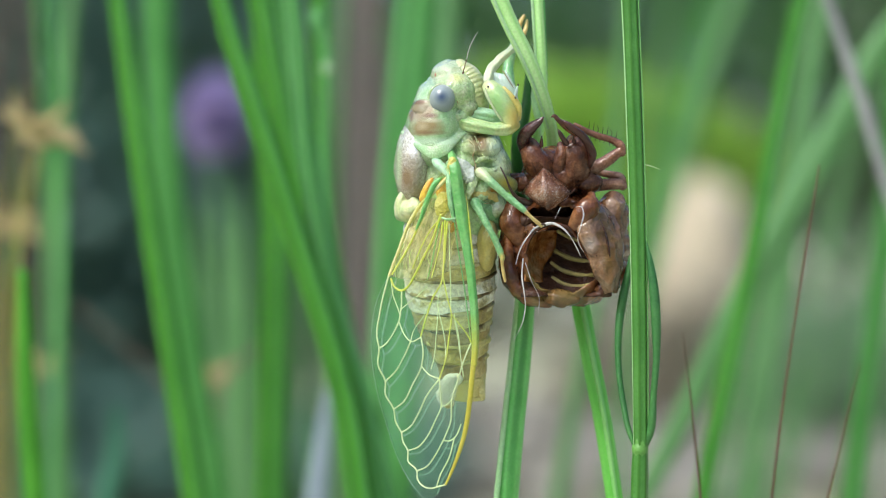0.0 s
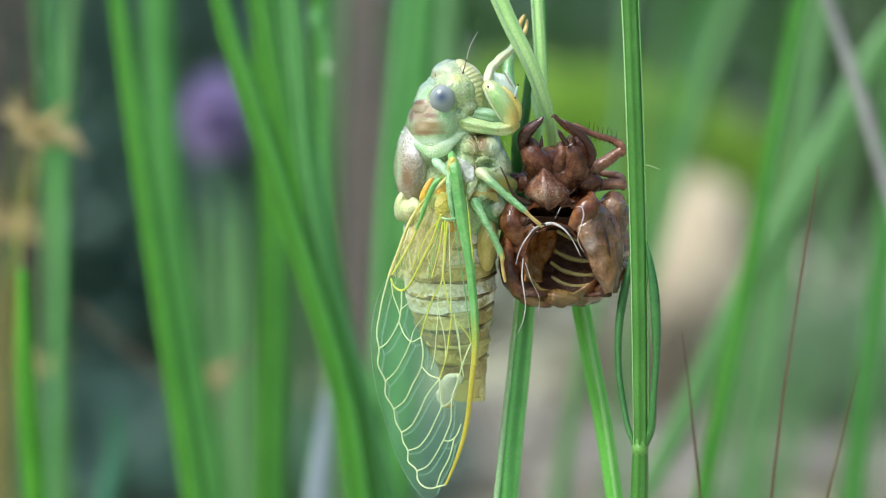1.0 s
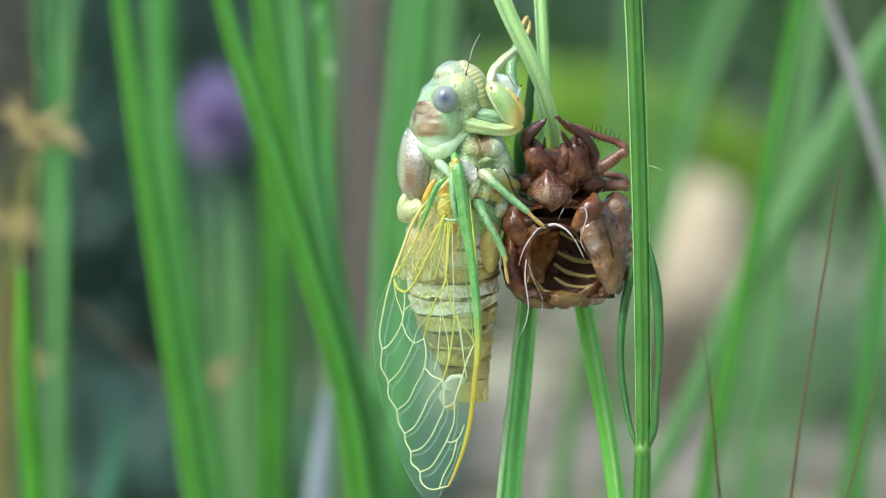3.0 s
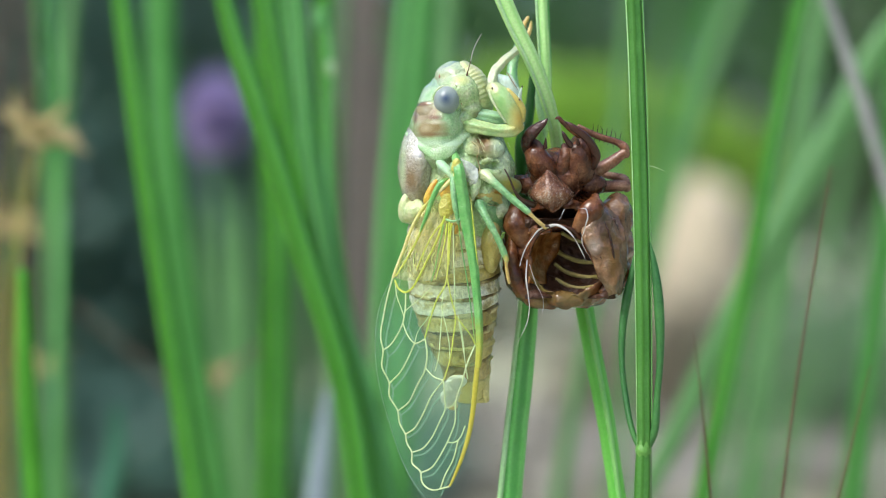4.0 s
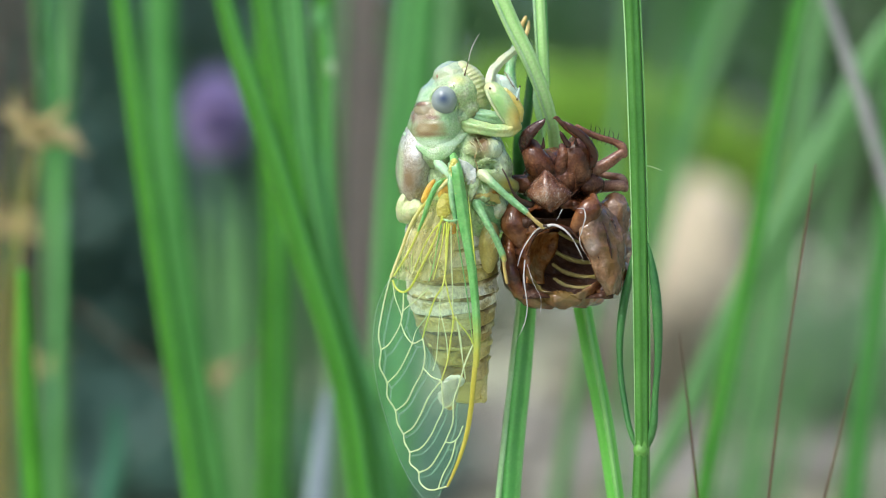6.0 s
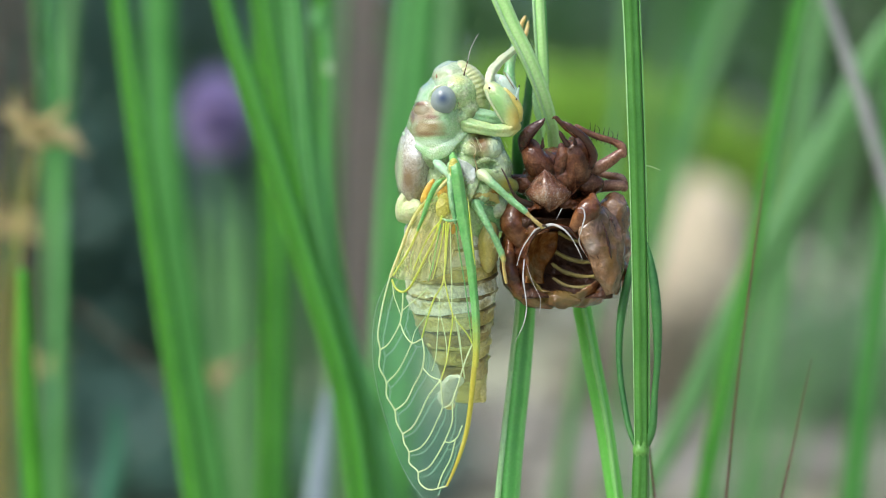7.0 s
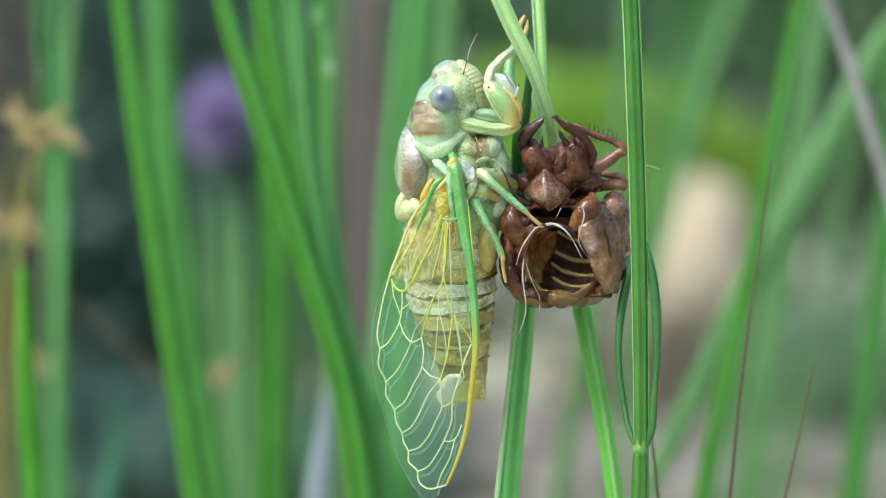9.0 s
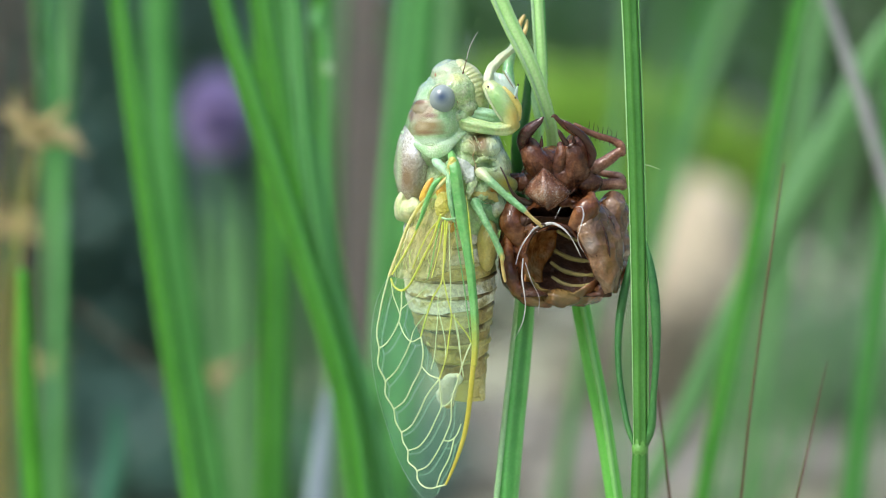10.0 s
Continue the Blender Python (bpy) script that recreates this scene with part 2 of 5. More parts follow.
M_COLLAR = skin("green_collar", [(0.36, 0.62, 0.36), (0.48, 0.70, 0.46)], 500, 0.3, 0.45, 6000, 0.25, coat=0.25)
# Near-white spot and specks are gloss highlights put into the colour.
M_MESO = skin("mesonotum_cuticle", [(0.43, 0.43, 0.31), (0.72, 0.71, 0.64)], 900, 0.2, 0.9, 4500, 0.25, coat=0.8, relief=0.35, grain=0.34, speck=(9000, 0.96, (0.80, 0.79, 0.74)),
              spots=[(728, 322, -3, 18, 34, 200, (0.25, 0.17, 0.085), 0.8), (741, 272, -3, 8, 7, 200, (0.78, 0.77, 0.77), 0.9), (712, 290, -3, 5, 40, 200, (0.50, 0.62, 0.36), 0.9), (752, 346, -3, 8, 10, 200, (0.34, 0.24, 0.12), 0.9)])
M_SCUT = skin("scutellum_cuticle", [(0.42, 0.56, 0.24), (0.66, 0.66, 0.38)], 800, 0.35, 0.5, 4000, 0.25)
M_PLATE = skin("silvery_plate", [(0.42, 0.50, 0.40), (0.76, 0.79, 0.72)], 1500, 0.25, 0.7, 5000, 0.2, coat=0.4)
M_PLEURA = skin("side_plate_cuticle", [(0.32, 0.55, 0.20), (0.49, 0.65, 0.33), (0.66, 0.72, 0.48)], 700, 0.2, 0.7, 3500, 0.25, coat=0.4, grain=0.25,
                spots=[(858, 262, -2, 21, 20, 200, (0.26, 0.19, 0.09), 0.7), (853, 252, -2, 11, 7, 200, (0.14, 0.08, 0.035), 0.6), (888, 268, -2, 12, 22, 200, (0.58, 0.72, 0.52), 0.8), (847, 303, -4, 10, 4, 200, (0.06, 0.03, 0.02), 0.4), (880, 345, -3, 9, 8, 200, (0.5, 0.24, 0.04), 0.5)])
M_ABDO = skin("abdomen_cuticle", [(0.27, 0.19, 0.05), (0.56, 0.45, 0.13), (0.78, 0.69, 0.34)], 420, 0.35, 0.6, 3500, 0.3, coat=0.2, grain=0.25)
M_ABDOD = skin("brown_abdomen_cuticle", [(0.19, 0.12, 0.03), (0.40, 0.29, 0.09), (0.62, 0.50, 0.22)], 420, 0.35, 0.6, 3500, 0.2, coat=0.2, grain=0.25)
M_ABDOP = skin("dusted_abdomen_cuticle", [(0.34, 0.28, 0.10), (0.66, 0.60, 0.34), (0.88, 0.86, 0.72)], 700, 0.4, 0.6, 3500, 0.3, grain=0.3, ramp_at=(0.30, 0.50))
M_DARK = skin("segment_fold", [(0.09, 0.058, 0.018), (0.24, 0.17, 0.06), (0.60, 0.54, 0.28)], 600, 0.5, 0.4, 3500, 0.1, ramp_at=(0.36, 0.58))
M_FUZZ = skin("pale_tip_cuticle", [(0.86, 0.80, 0.56), (0.92, 0.90, 0.78)], 600, 0.8, 0.5, 3500, 0.3, spots=[(800, 724, -3, 20, 10, 200, (0.84, 0.60, 0.24), 0.8)])
M_DOWN = skin("white_down", [(0.90, 0.87, 0.74), (0.95, 0.92, 0.82)], 600, 0.8, 0.0, 5000, 0.0, thin=0.15)
M_EYE = skin("eye_grey", [(0.29, 0.34, 0.31), (0.37, 0.42, 0.38)], 400, 0.28, 0.05, 9000, 0.1, coat=0.12,
             spots=[(791, 180, -5.6, 19, 21, 60, (0.22, 0.28, 0.29), 0.8), (790, 176, -5.6, 8, 8, 60, (0.05, 0.08, 0.14), 0.7)])
M_LEG = skin("leg_cuticle", [(0.14, 0.40, 0.14), (0.34, 0.57, 0.29)], 900, 0.28, 0.5, 4500, 0.2, coat=0.3, grain=0.25,
             spots=[(858, 311, -5, 14, 14, 200, (0.62, 0.66, 0.40), 0.8), (945, 384, -5, 5, 5, 200, (0.60, 0.48, 0.12), 0.6), (898, 460, -5, 5, 6, 200, (0.60, 0.50, 0.14), 0.6), (868, 146, -3, 10, 20, 200, (0.62, 0.62, 0.32), 0.8)])
M_LEGY = skin("yellow_leg_cuticle", [(0.27, 0.52, 0.18), (0.42, 0.58, 0.26), (0.56, 0.61, 0.29)], 700, 0.28, 0.4, 4500, 0.3, coat=0.3,
              spots=[(920, 214, -4, 12, 22, 200, (0.68, 0.50, 0.11), 0.9), (886, 186, -4, 10, 18, 200, (0.30, 0.56, 0.20), 0.8), (872, 156, -4, 10, 8, 200, (0.66, 0.64, 0.34), 0.8), (905, 328, -3, 14, 10, 200, (0.58, 0.52, 0.10), 0.8)])
M_AMBERL = skin("amber_leg_ridge", [(0.56, 0.46, 0.10), (0.68, 0.56, 0.18)], 700, 0.28, 0.4, 4500, 0.2, coat=0.3)
M_PALE = skin("pale_leg_ridge", [(0.52, 0.62, 0.36), (0.66, 0.68, 0.44)], 700, 0.28, 0.4, 4500, 0.2, coat=0.3)
M_MINT = skin("mint_crest", [(0.46, 0.62, 0.50), (0.64, 0.74, 0.64)], 900, 0.3, 0.4, 4500, 0.2, coat=0.3)
M_OPER = skin("belly_plate_cuticle", [(0.54, 0.44, 0.11), (0.72, 0.62, 0.24)], 400, 0.35, 0.4, 4500, 0.3)
M_TARSUS = skin("tarsus_cuticle", [(0.54, 0.36, 0.10), (0.66, 0.52, 0.22)], 900, 0.35, 0.4, 4500, 0.2)
M_CLAW = skin("dark_claw", [(0.03, 0.02, 0.015), (0.08, 0.04, 0.02)], 900, 0.3, 0.2, 4500)
M_ORANGE = skin("wing_hinge", [(0.66, 0.29, 0.03), (0.74, 0.46, 0.07)], 700, 0.3, 0.4, 3500, 0.3, coat=0.3)
M_YELLOW = skin("folded_wing_base", [(0.44, 0.44, 0.07), (0.64, 0.58, 0.14)], 900, 0.3, 0.9, 3000, 0.3, coat=0.3)
M_COSTA = skin("green_costa", [(0.08, 0.34, 0.07), (0.22, 0.50, 0.16)], 700, 0.28, 0.4, 4500, 0.2, coat=0.3, spots=[(849, 648, -5, 24, 48, 200, (0.50, 0.47, 0.06), 0.9)])
M_VEIN = skin("yellow_vein", [(0.50, 0.60, 0.05), (0.64, 0.66, 0.15)], 300, 0.35, 0.1, 4500, 0.2)
M_EDGE = skin("amber_edge", [(0.43, 0.38, 0.035), (0.56, 0.51, 0.09)], 300, 0.35, 0.1, 4500, 0.2)
M_SEAM = skin("brown_groove", [(0.22, 0.14, 0.06), (0.36, 0.24, 0.12)], 900, 0.5, 0.4, 6000)
M_VEINY = skin("pale_yellow_vein", [(0.62, 0.60, 0.16), (0.74, 0.70, 0.34)], 300, 0.35, 0.1, 4500, 0.3)
M_VEINP = skin("pale_vein", [(0.54, 0.68, 0.31), (0.66, 0.76, 0.40)], 300, 0.35, 0.1, 4500, 0.2)
M_VEINF = skin("faint_vein", [(0.24, 0.42, 0.28), (0.32, 0.48, 0.34)], 300, 0.4, 0.1, 4500, 0.2)
M_RED = skin("red_ocellus", [(0.36, 0.17, 0.12), (0.50, 0.30, 0.20)], 900, 0.2, 0.1, 4500, 0.2)
M_SHELL = skin("shed_skin", [(0.085, 0.025, 0.009), (0.235, 0.080, 0.026), (0.44, 0.195, 0.075)], 480, 0.16, 0.5, 2600, 0, thin=0.4, coat=1.0, grain=0.2, ramp_at=(0.36, 0.66), origin=at(1000, 330, 0),
               spots=[(958, 452, 2, 18, 30, 120, (0.46, 0.19, 0.05), 0.7), (958, 506, -3, 16, 30, 300, (0.34, 0.27, 0.08), 0.6), (1012, 526, -3, 26, 14, 300, (0.32, 0.24, 0.08), 1.1), (1104, 400, -2, 16, 50, 300, (0.44, 0.26, 0.15), 0.8), (1108, 445, -3, 5, 12, 300, (0.66, 0.60, 0.58), 0.5)])
M_DUST = skin("dusty_shed_skin", [(0.10, 0.034, 0.015), (0.225, 0.090, 0.044), (0.44, 0.24, 0.14)], 650, 0.2, 0.8, 6000, 0, thin=0.2, coat=0.9, grain=0.5, ramp_at=(0.36, 0.66),
              speck=(9500, 0.84, (0.58, 0.47, 0.39)))
M_FLANK = skin("tan_shed_skin", [(0.15, 0.068, 0.028), (0.29, 0.150, 0.068), (0.47, 0.30, 0.17)], 420, 0.2, 0.5, 3000, 0, thin=0.3, coat=1.0, grain=0.3, ramp_at=(0.34, 0.68), origin=at(1000, 330, 0), speck=(9500, 1.0, (0.55, 0.46, 0.38)),
               spots=[(1070, 398, -4, 15, 26, 300, (0.13, 0.075, 0.045), 0.9), (1052, 436, -5, 9, 10, 300, (0.40, 0.33, 0.27), 0.9), (1088, 470, -4, 9, 30, 300, (0.36, 0.18, 0.06), 0.9)])
M_LIMB = skin("shed_limb", [(0.050, 0.014, 0.005), (0.150, 0.046, 0.015), (0.30, 0.12, 0.05)], 600, 0.26, 0.7, 5500, 0, thin=0.3, coat=0.5, grain=0.3, ramp_at=(0.36, 0.66))
M_SHIN = skin("shed_shin", [(0.20, 0.080, 0.042), (0.34, 0.155, 0.090), (0.50, 0.28, 0.18)], 600, 0.22, 0.6, 5500, 0, thin=0.25, coat=0.5, grain=0.3, ramp_at=(0.36, 0.66))
M_FANG = skin("shed_foreleg", [(0.018, 0.005, 0.005), (0.07, 0.018, 0.010)], 300, 0.25, 0.4, 3500, 0, coat=0.25)
# Much darker than the shell, so the colour carries the hollow's shade.
M_INNER = skin("shaded_shell_hollow", [(0.045, 0.016, 0.008), (0.10, 0.040, 0.018)], 500, 0.4, 0.7, 2500, 0, thin=0.15)
M_BAND = skin("lining_band", [(0.50, 0.42, 0.12), (0.66, 0.58, 0.22)], 500, 0.35, 0.6, 3000, 0, thin=0.2)
M_AMBER = skin("amber_lining", [(0.24, 0.075, 0.015), (0.50, 0.20, 0.05), (0.58, 0.38, 0.16)], 420, 0.25, 0.7, 2500, 0, thin=0.5, coat=0.6, grain=0.25, ramp_at=(0.34, 0.66))
M_THREAD = skin("white_thread", [(0.54, 0.50, 0.45), (0.72, 0.69, 0.64)], 900, 0.35, 0.2, 4500, 0.2)
M_STEM = skin("grass_stem_skin", [(0.050, 0.195, 0.028), (0.092, 0.285, 0.052)], 250, 0.36, 0.4, 5000, 0.0, thin=0.1, stripes=(7, (0.04, 0.17, 0.010), 0.8), coat=0.15, relief=0.15, speck=(7000, 1.08, (0.22, 0.42, 0.12)))
M_STEMP = skin("pale_grass_stem", [(0.50, 0.86, 0.29), (0.60, 0.90, 0.39)], 250, 0.38, 0.3, 5000, 0.0, thin=0.1, stripes=(6, (0.34, 0.74, 0.18), 0.5), coat=0.2, relief=0.15, fade=(19, 32, (0.36, 0.72, 0.30)))
M_STEML = skin("light_grass_rib", [(0.24, 0.62, 0.16), (0.34, 0.70, 0.22)], 250, 0.35, 0.3, 5000, 0.0, thin=0.1, coat=0.2, relief=0.2)
M_RIB = skin("pale_rib", [(0.44, 0.74, 0.34), (0.56, 0.82, 0.46)], 250, 0.35, 0.3, 5000, 0.0, thin=0.2, coat=0.2, relief=0.2)
M_STEMC = skin("deep_grass_stem", [(0.17, 0.60, 0.12), (0.27, 0.72, 0.21)], 250, 0.28, 0.4, 5000, 0.0, thin=0.1, stripes=(4, (0.03, 0.21, 0.03), 0.6), coat=0.4, relief=0.15)
# For the dark leaf sheath, and for the painted shaded edges of soft stems.
M_SHEATH = skin("sheath_and_shaded_edge", [(0.015, 0.10, 0.012), (0.045, 0.19, 0.025)], 160, 0.35, 0.4, 5000, 0.0, thin=0.2)
M_BRACT = skin("bract_green", [(0.03, 0.15, 0.04), (0.09, 0.28, 0.07)], 160, 0.35, 0.4, 5000, 0.0, thin=0.2)
M_NODE = skin("stem_node", [(0.09, 0.27, 0.04), (0.16, 0.36, 0.08)], 500, 0.35, 0.4, 5000, 0.0)
M_AWN = skin("awn_red_brown", [(0.10, 0.05, 0.025), (0.16, 0.085, 0.045)], 300, 0.5, 0.1, 5000)
M_BLADE = skin("blade_green", [(0.056, 0.28, 0.012), (0.100, 0.40, 0.028)], 60, 0.45, 0.2, 3000, 0.0, thin=0.25)
M_BLADEG = skin("blade_grey_green", [(0.105, 0.28, 0.085), (0.165, 0.37, 0.13)], 60, 0.5, 0.2, 3000, 0.0, thin=0.25)
M_BLADEL = skin("blade_light", [(0.11, 0.40, 0.10), (0.17, 0.48, 0.14)], 60, 0.5, 0.2, 3000, 0.0, thin=0.25)
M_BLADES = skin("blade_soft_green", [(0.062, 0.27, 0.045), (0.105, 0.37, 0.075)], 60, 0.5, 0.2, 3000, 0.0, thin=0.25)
M_OLIVE = skin("yellowing_blade", [(0.26, 0.28, 0.05), (0.42, 0.38, 0.09)], 60, 0.6, 0.2, 3000, 0.0, thin=0.25)
M_BLADEB = skin("blade_blue_green", [(0.05, 0.19, 0.11), (0.085, 0.27, 0.16)], 60, 0.5, 0.2, 3000, 0.0, thin=0.25)
M_STRAW = skin("dry_straw", [(0.56, 0.45, 0.20), (0.68, 0.57, 0.30)], 200, 0.7, 0.4, 3000, 0.0, thin=0.2)
M_TWIGG = skin("grey_brown_blade", [(0.095, 0.083, 0.068), (0.145, 0.127, 0.105)], 200, 0.8, 0.4, 3000)
M_TWIGD = skin("dark_brown_stalk", [(0.060, 0.042, 0.032), (0.095, 0.070, 0.052)], 200, 0.8, 0.4, 3000)
M_TWIG = skin("brown_twig", [(0.15, 0.115, 0.08), (0.22, 0.17, 0.12)], 200, 0.7, 0.4, 3000)
M_GREYB = skin("grey_dry_blade", [(0.24, 0.25, 0.235), (0.34, 0.35, 0.33)], 200, 0.7, 0.4, 3000, 0.0)
M_BLUEB = skin("bluish_blade", [(0.26, 0.33, 0.38), (0.34, 0.40, 0.46)], 200, 0.5, 0.4, 3000, 0.0)
M_PETAL = skin("purple_petal", [(0.44, 0.37, 0.60), (0.54, 0.46, 0.70)], 200, 0.6, 0.3, 2000, 0.0, thin=0.6)
M_SOIL = skin("bare_soil", [(0.30, 0.315, 0.22), (0.41, 0.415, 0.29), (0.52, 0.515, 0.37)], 1.3, 0.95, 0.6, 40, 0.0, detail=8)
M_ROCK = skin("pale_sandstone", [(0.45, 0.39, 0.265), (0.58, 0.51, 0.36)], 12, 0.9, 0.6, 90, 0.0)
M_LEAFD = skin("dark_leaf", [(0.070, 0.145, 0.115), (0.105, 0.21, 0.155)], 8, 0.5, 0.2, 300, 0.0, thin=0.3)
M_LEAFM = skin("mid_leaf", [(0.055, 0.15, 0.045), (0.10, 0.23, 0.075)], 8, 0.5, 0.2, 300, 0.0, thin=0.25)
M_LEAFG = skin("grey_green_leaf", [(0.16, 0.27, 0.15), (0.24, 0.36, 0.21)], 8, 0.5, 0.2, 300, 0.0, thin=0.25)
# Grey-brown tone that colours in the shade on the near soil.
M_NEARSHADE = skin("near_shade_leaf", [(0.27, 0.26, 0.22), (0.42, 0.40, 0.345)], 8, 0.8, 0.2, 300, 0.0, thin=0.1)
M_LEAFO = skin("olive_dark_leaf", [(0.055, 0.085, 0.045), (0.095, 0.13, 0.07)], 8, 0.5, 0.2, 300, 0.0, thin=0.25)
M_LEAFB = skin("brownish_leaf", [(0.28, 0.255, 0.18), (0.39, 0.36, 0.26)], 8, 0.6, 0.2, 300, 0.0, thin=0.2)
M_LEAFL = skin("lime_leaf", [(0.27, 0.50, 0.06), (0.38, 0.61, 0.10)], 8, 0.5, 0.2, 300, 0.0, thin=0.4)
M_BARK = skin("brown_bark", [(0.05, 0.035, 0.025), (0.10, 0.07, 0.05)], 40, 0.9, 0.6, 300, 0.0)


def wing_membrane():
    """Clear film: tinted see-through, a little milky, glossy; yellow towards the hinge."""
    m = bpy.data.materials.new("wing_membrane")
    m.use_nodes = True
    t = m.node_tree
    b = t.nodes["Principled BSDF"]
    L = t.links.new
    tc = t.nodes.new("ShaderNodeTexCoord")
    n = t.nodes.new("ShaderNodeTexNoise")
    n.inputs["Scale"].default_value = 260
    L(tc.outputs["Object"], n.inputs["Vector"])
    sep = t.nodes.new("ShaderNodeSeparateXYZ")
    L(tc.outputs["Object"], sep.inputs[0])
    near = t.nodes.new("ShaderNodeMapRange")
    near.inputs[1].default_value, near.inputs[2].default_value = (330 - 560) * U, (330 - 430) * U
    L(sep.outputs[2], near.inputs[0])
    tint = t.nodes.new("ShaderNodeMix")
    tint.data_type = "RGBA"
    tint.inputs["A"].default_value, tint.inputs["B"].default_value = (0.91, 0.97, 0.92, 1), (0.98, 0.97, 0.86, 1)
    L(near.outputs[0], tint.inputs["Factor"])
    body = t.nodes.new("ShaderNodeMix")
    body.data_type = "RGBA"
    body.inputs["A"].default_value, body.inputs["B"].default_value = (0.30, 0.50, 0.39, 1), (0.66, 0.64, 0.26, 1)
    L(near.outputs[0], body.inputs["Factor"])
    L(body.outputs["Result"], b.inputs["Base Color"])
    b.inputs["Roughness"].default_value = 0.22
    clear = t.nodes.new("ShaderNodeBsdfTransparent")
    L(tint.outputs["Result"], clear.inputs[0])
    r = t.nodes.new("ShaderNodeMapRange")
    r.inputs[1].default_value, r.inputs[2].default_value = 0.3, 0.7
    r.inputs[3].default_value, r.inputs[4].default_value = 0.045, 0.095
    L(n.outputs["Fac"], r.inputs[0])
    mix = t.nodes.new("ShaderNodeMixShader")
    L(r.outputs[0], mix.inputs[0])
    L(clear.outputs[0], mix.inputs[1])
    L(b.outputs[0], mix.inputs[2])
    L(mix.outputs[0], t.nodes["Material Output"].inputs[0])
    bp = t.nodes.new("ShaderNodeBump")
    bp.inputs["Strength"].default_value = 0.5
    bp.inputs["Distance"].default_value = 0.0003
    L(n.outputs["Fac"], bp.inputs["Height"])
    L(bp.outputs[0], b.inputs["Normal"])
    return m


M_WING = wing_membrane()
M_HIND = skin("crumpled_membrane", [(0.66, 0.66, 0.20), (0.82, 0.81, 0.50), (0.93, 0.93, 0.86)], 500, 0.25, 1.0, 2000, 0.0, alpha=0.36, thin=0.0, coat=0.3, grain=0.25)


# ---- ground and distance ----
def build_ground():
    bm = bmesh.new()
    bmesh.ops.create_grid(bm, x_segments=60, y_segments=60, size=1)
    for v in bm.verts:
        x, y = v.co.x, v.co.y
        far_x, far_y = math.copysign(abs(x) ** 4, x) * 600, math.copysign(abs(y) ** 4, y) * 600
        z = noise.noise(Vector((far_x * 0.7, far_y * 0.7, 0))) * 0.02 if abs(far_x) < 40 and abs(far_y) < 40 else 0
        v.co = (far_x, far_y + 1, z - 0.012)
    for f in bm.faces:
        f.smooth = True
    return solo("ground", bm, M_SOIL, (0, 0, 0), "bare grey-brown soil with faint dry litter", "ground", kind="structure")


ground = build_ground()


def leaf_mass(centres, count, size, seed):
    """Many small folded leaves round the centres, each (world x, y, z, rx, ry, rz)."""
    rnd = random.Random(seed)
    verts, faces = [], []
    for cx, cy, cz, rx, ry, rz in centres:
        for _ in range(count):
            p = Vector((rnd.gauss(0, 1), rnd.gauss(0, 1), rnd.gauss(0, 1))).normalized() * rnd.random() ** 0.45
            c = Vector((cx + p.x * rx, cy + p.y * ry, max(cz + p.z * rz, 0.02)))
            turn = Euler((rnd.uniform(-1, 1), rnd.uniform(-1, 1), rnd.uniform(0, 6.28))).to_matrix()
            s = size * rnd.uniform(0.6, 1.3)
            k = len(verts)
            for q in ((-0.5, 0, 0), (0, -0.25, -0.08), (0.6, 0, -0.1), (0, 0.25, -0.08), (0.05, 0, 0.02)):
                verts.append(c + turn @ Vector(q) * s)
            faces += [(k, k + 1, k + 4), (k + 1, k + 2, k + 4), (k + 2, k + 3, k + 4), (k + 3, k, k + 4)]
    me = bpy.data.meshes.new("crown")
    me.from_pydata([tuple(v) for v in verts], [], faces)
    bm = bmesh.new()
    bm.from_mesh(me)
    bpy.data.meshes.remove(me)
    return bm


def shrub(name, label, foot, centres, count, size, material, seed):
    ob = thing(name, label, "shrub", (*foot, 0.0))
    bm = bmesh.new()
    rnd = random.Random(seed + 50)
    for cx, cy, cz, rx, ry, rz in centres:
        a, b = Vector((*foot, -0.03)), Vector((cx, cy, cz + rz * 0.3))
        mid = a.lerp(b, 0.5) + Vector((rnd.uniform(-0.05, 0.05), rnd.uniform(-0.05, 0.05), 0.03))
        last = None
        for i in range(9):
            t = i / 8
            c = a * (1 - t) ** 2 + mid * (2 * t * (1 - t)) + b * t * t
            r = 0.016 * (1 - 0.8 * t)
            vs = [bm.verts.new(c + Vector((math.cos(k * math.pi / 3) * r, math.sin(k * math.pi / 3) * r, 0))) for k in range(6)]
            if last:
                for k in range(6):
                    bm.faces.new((last[k], last[(k + 1) % 6], vs[(k + 1) % 6], vs[k])).smooth = True
            last = vs
    part("trunk", bm, M_BARK, ob)
    crown = part("crown", leaf_mass(centres, count, size, seed), material, ob)
    tagged(crown, kind="stuff")
    return ob


shrub("shrub", "dense dark shrub in deep shade behind the grass", (-0.46, 2.3),
      [(-0.62, 2.3, 0.42, 0.30, 0.35, 0.35), (-0.62, 2.55, 0.52, 0.24, 0.25, 0.2), (-0.30, 2.45, 0.50, 0.22, 0.3, 0.30), (-0.62, 2.5, 0.15, 0.36, 0.3, 0.20), (-0.25, 2.6, 0.18, 0.2, 0.3, 0.2), (-0.46, 2.2, 0.22, 0.24, 0.2, 0.2)],
      980, 0.05, M_LEAFD, 3)
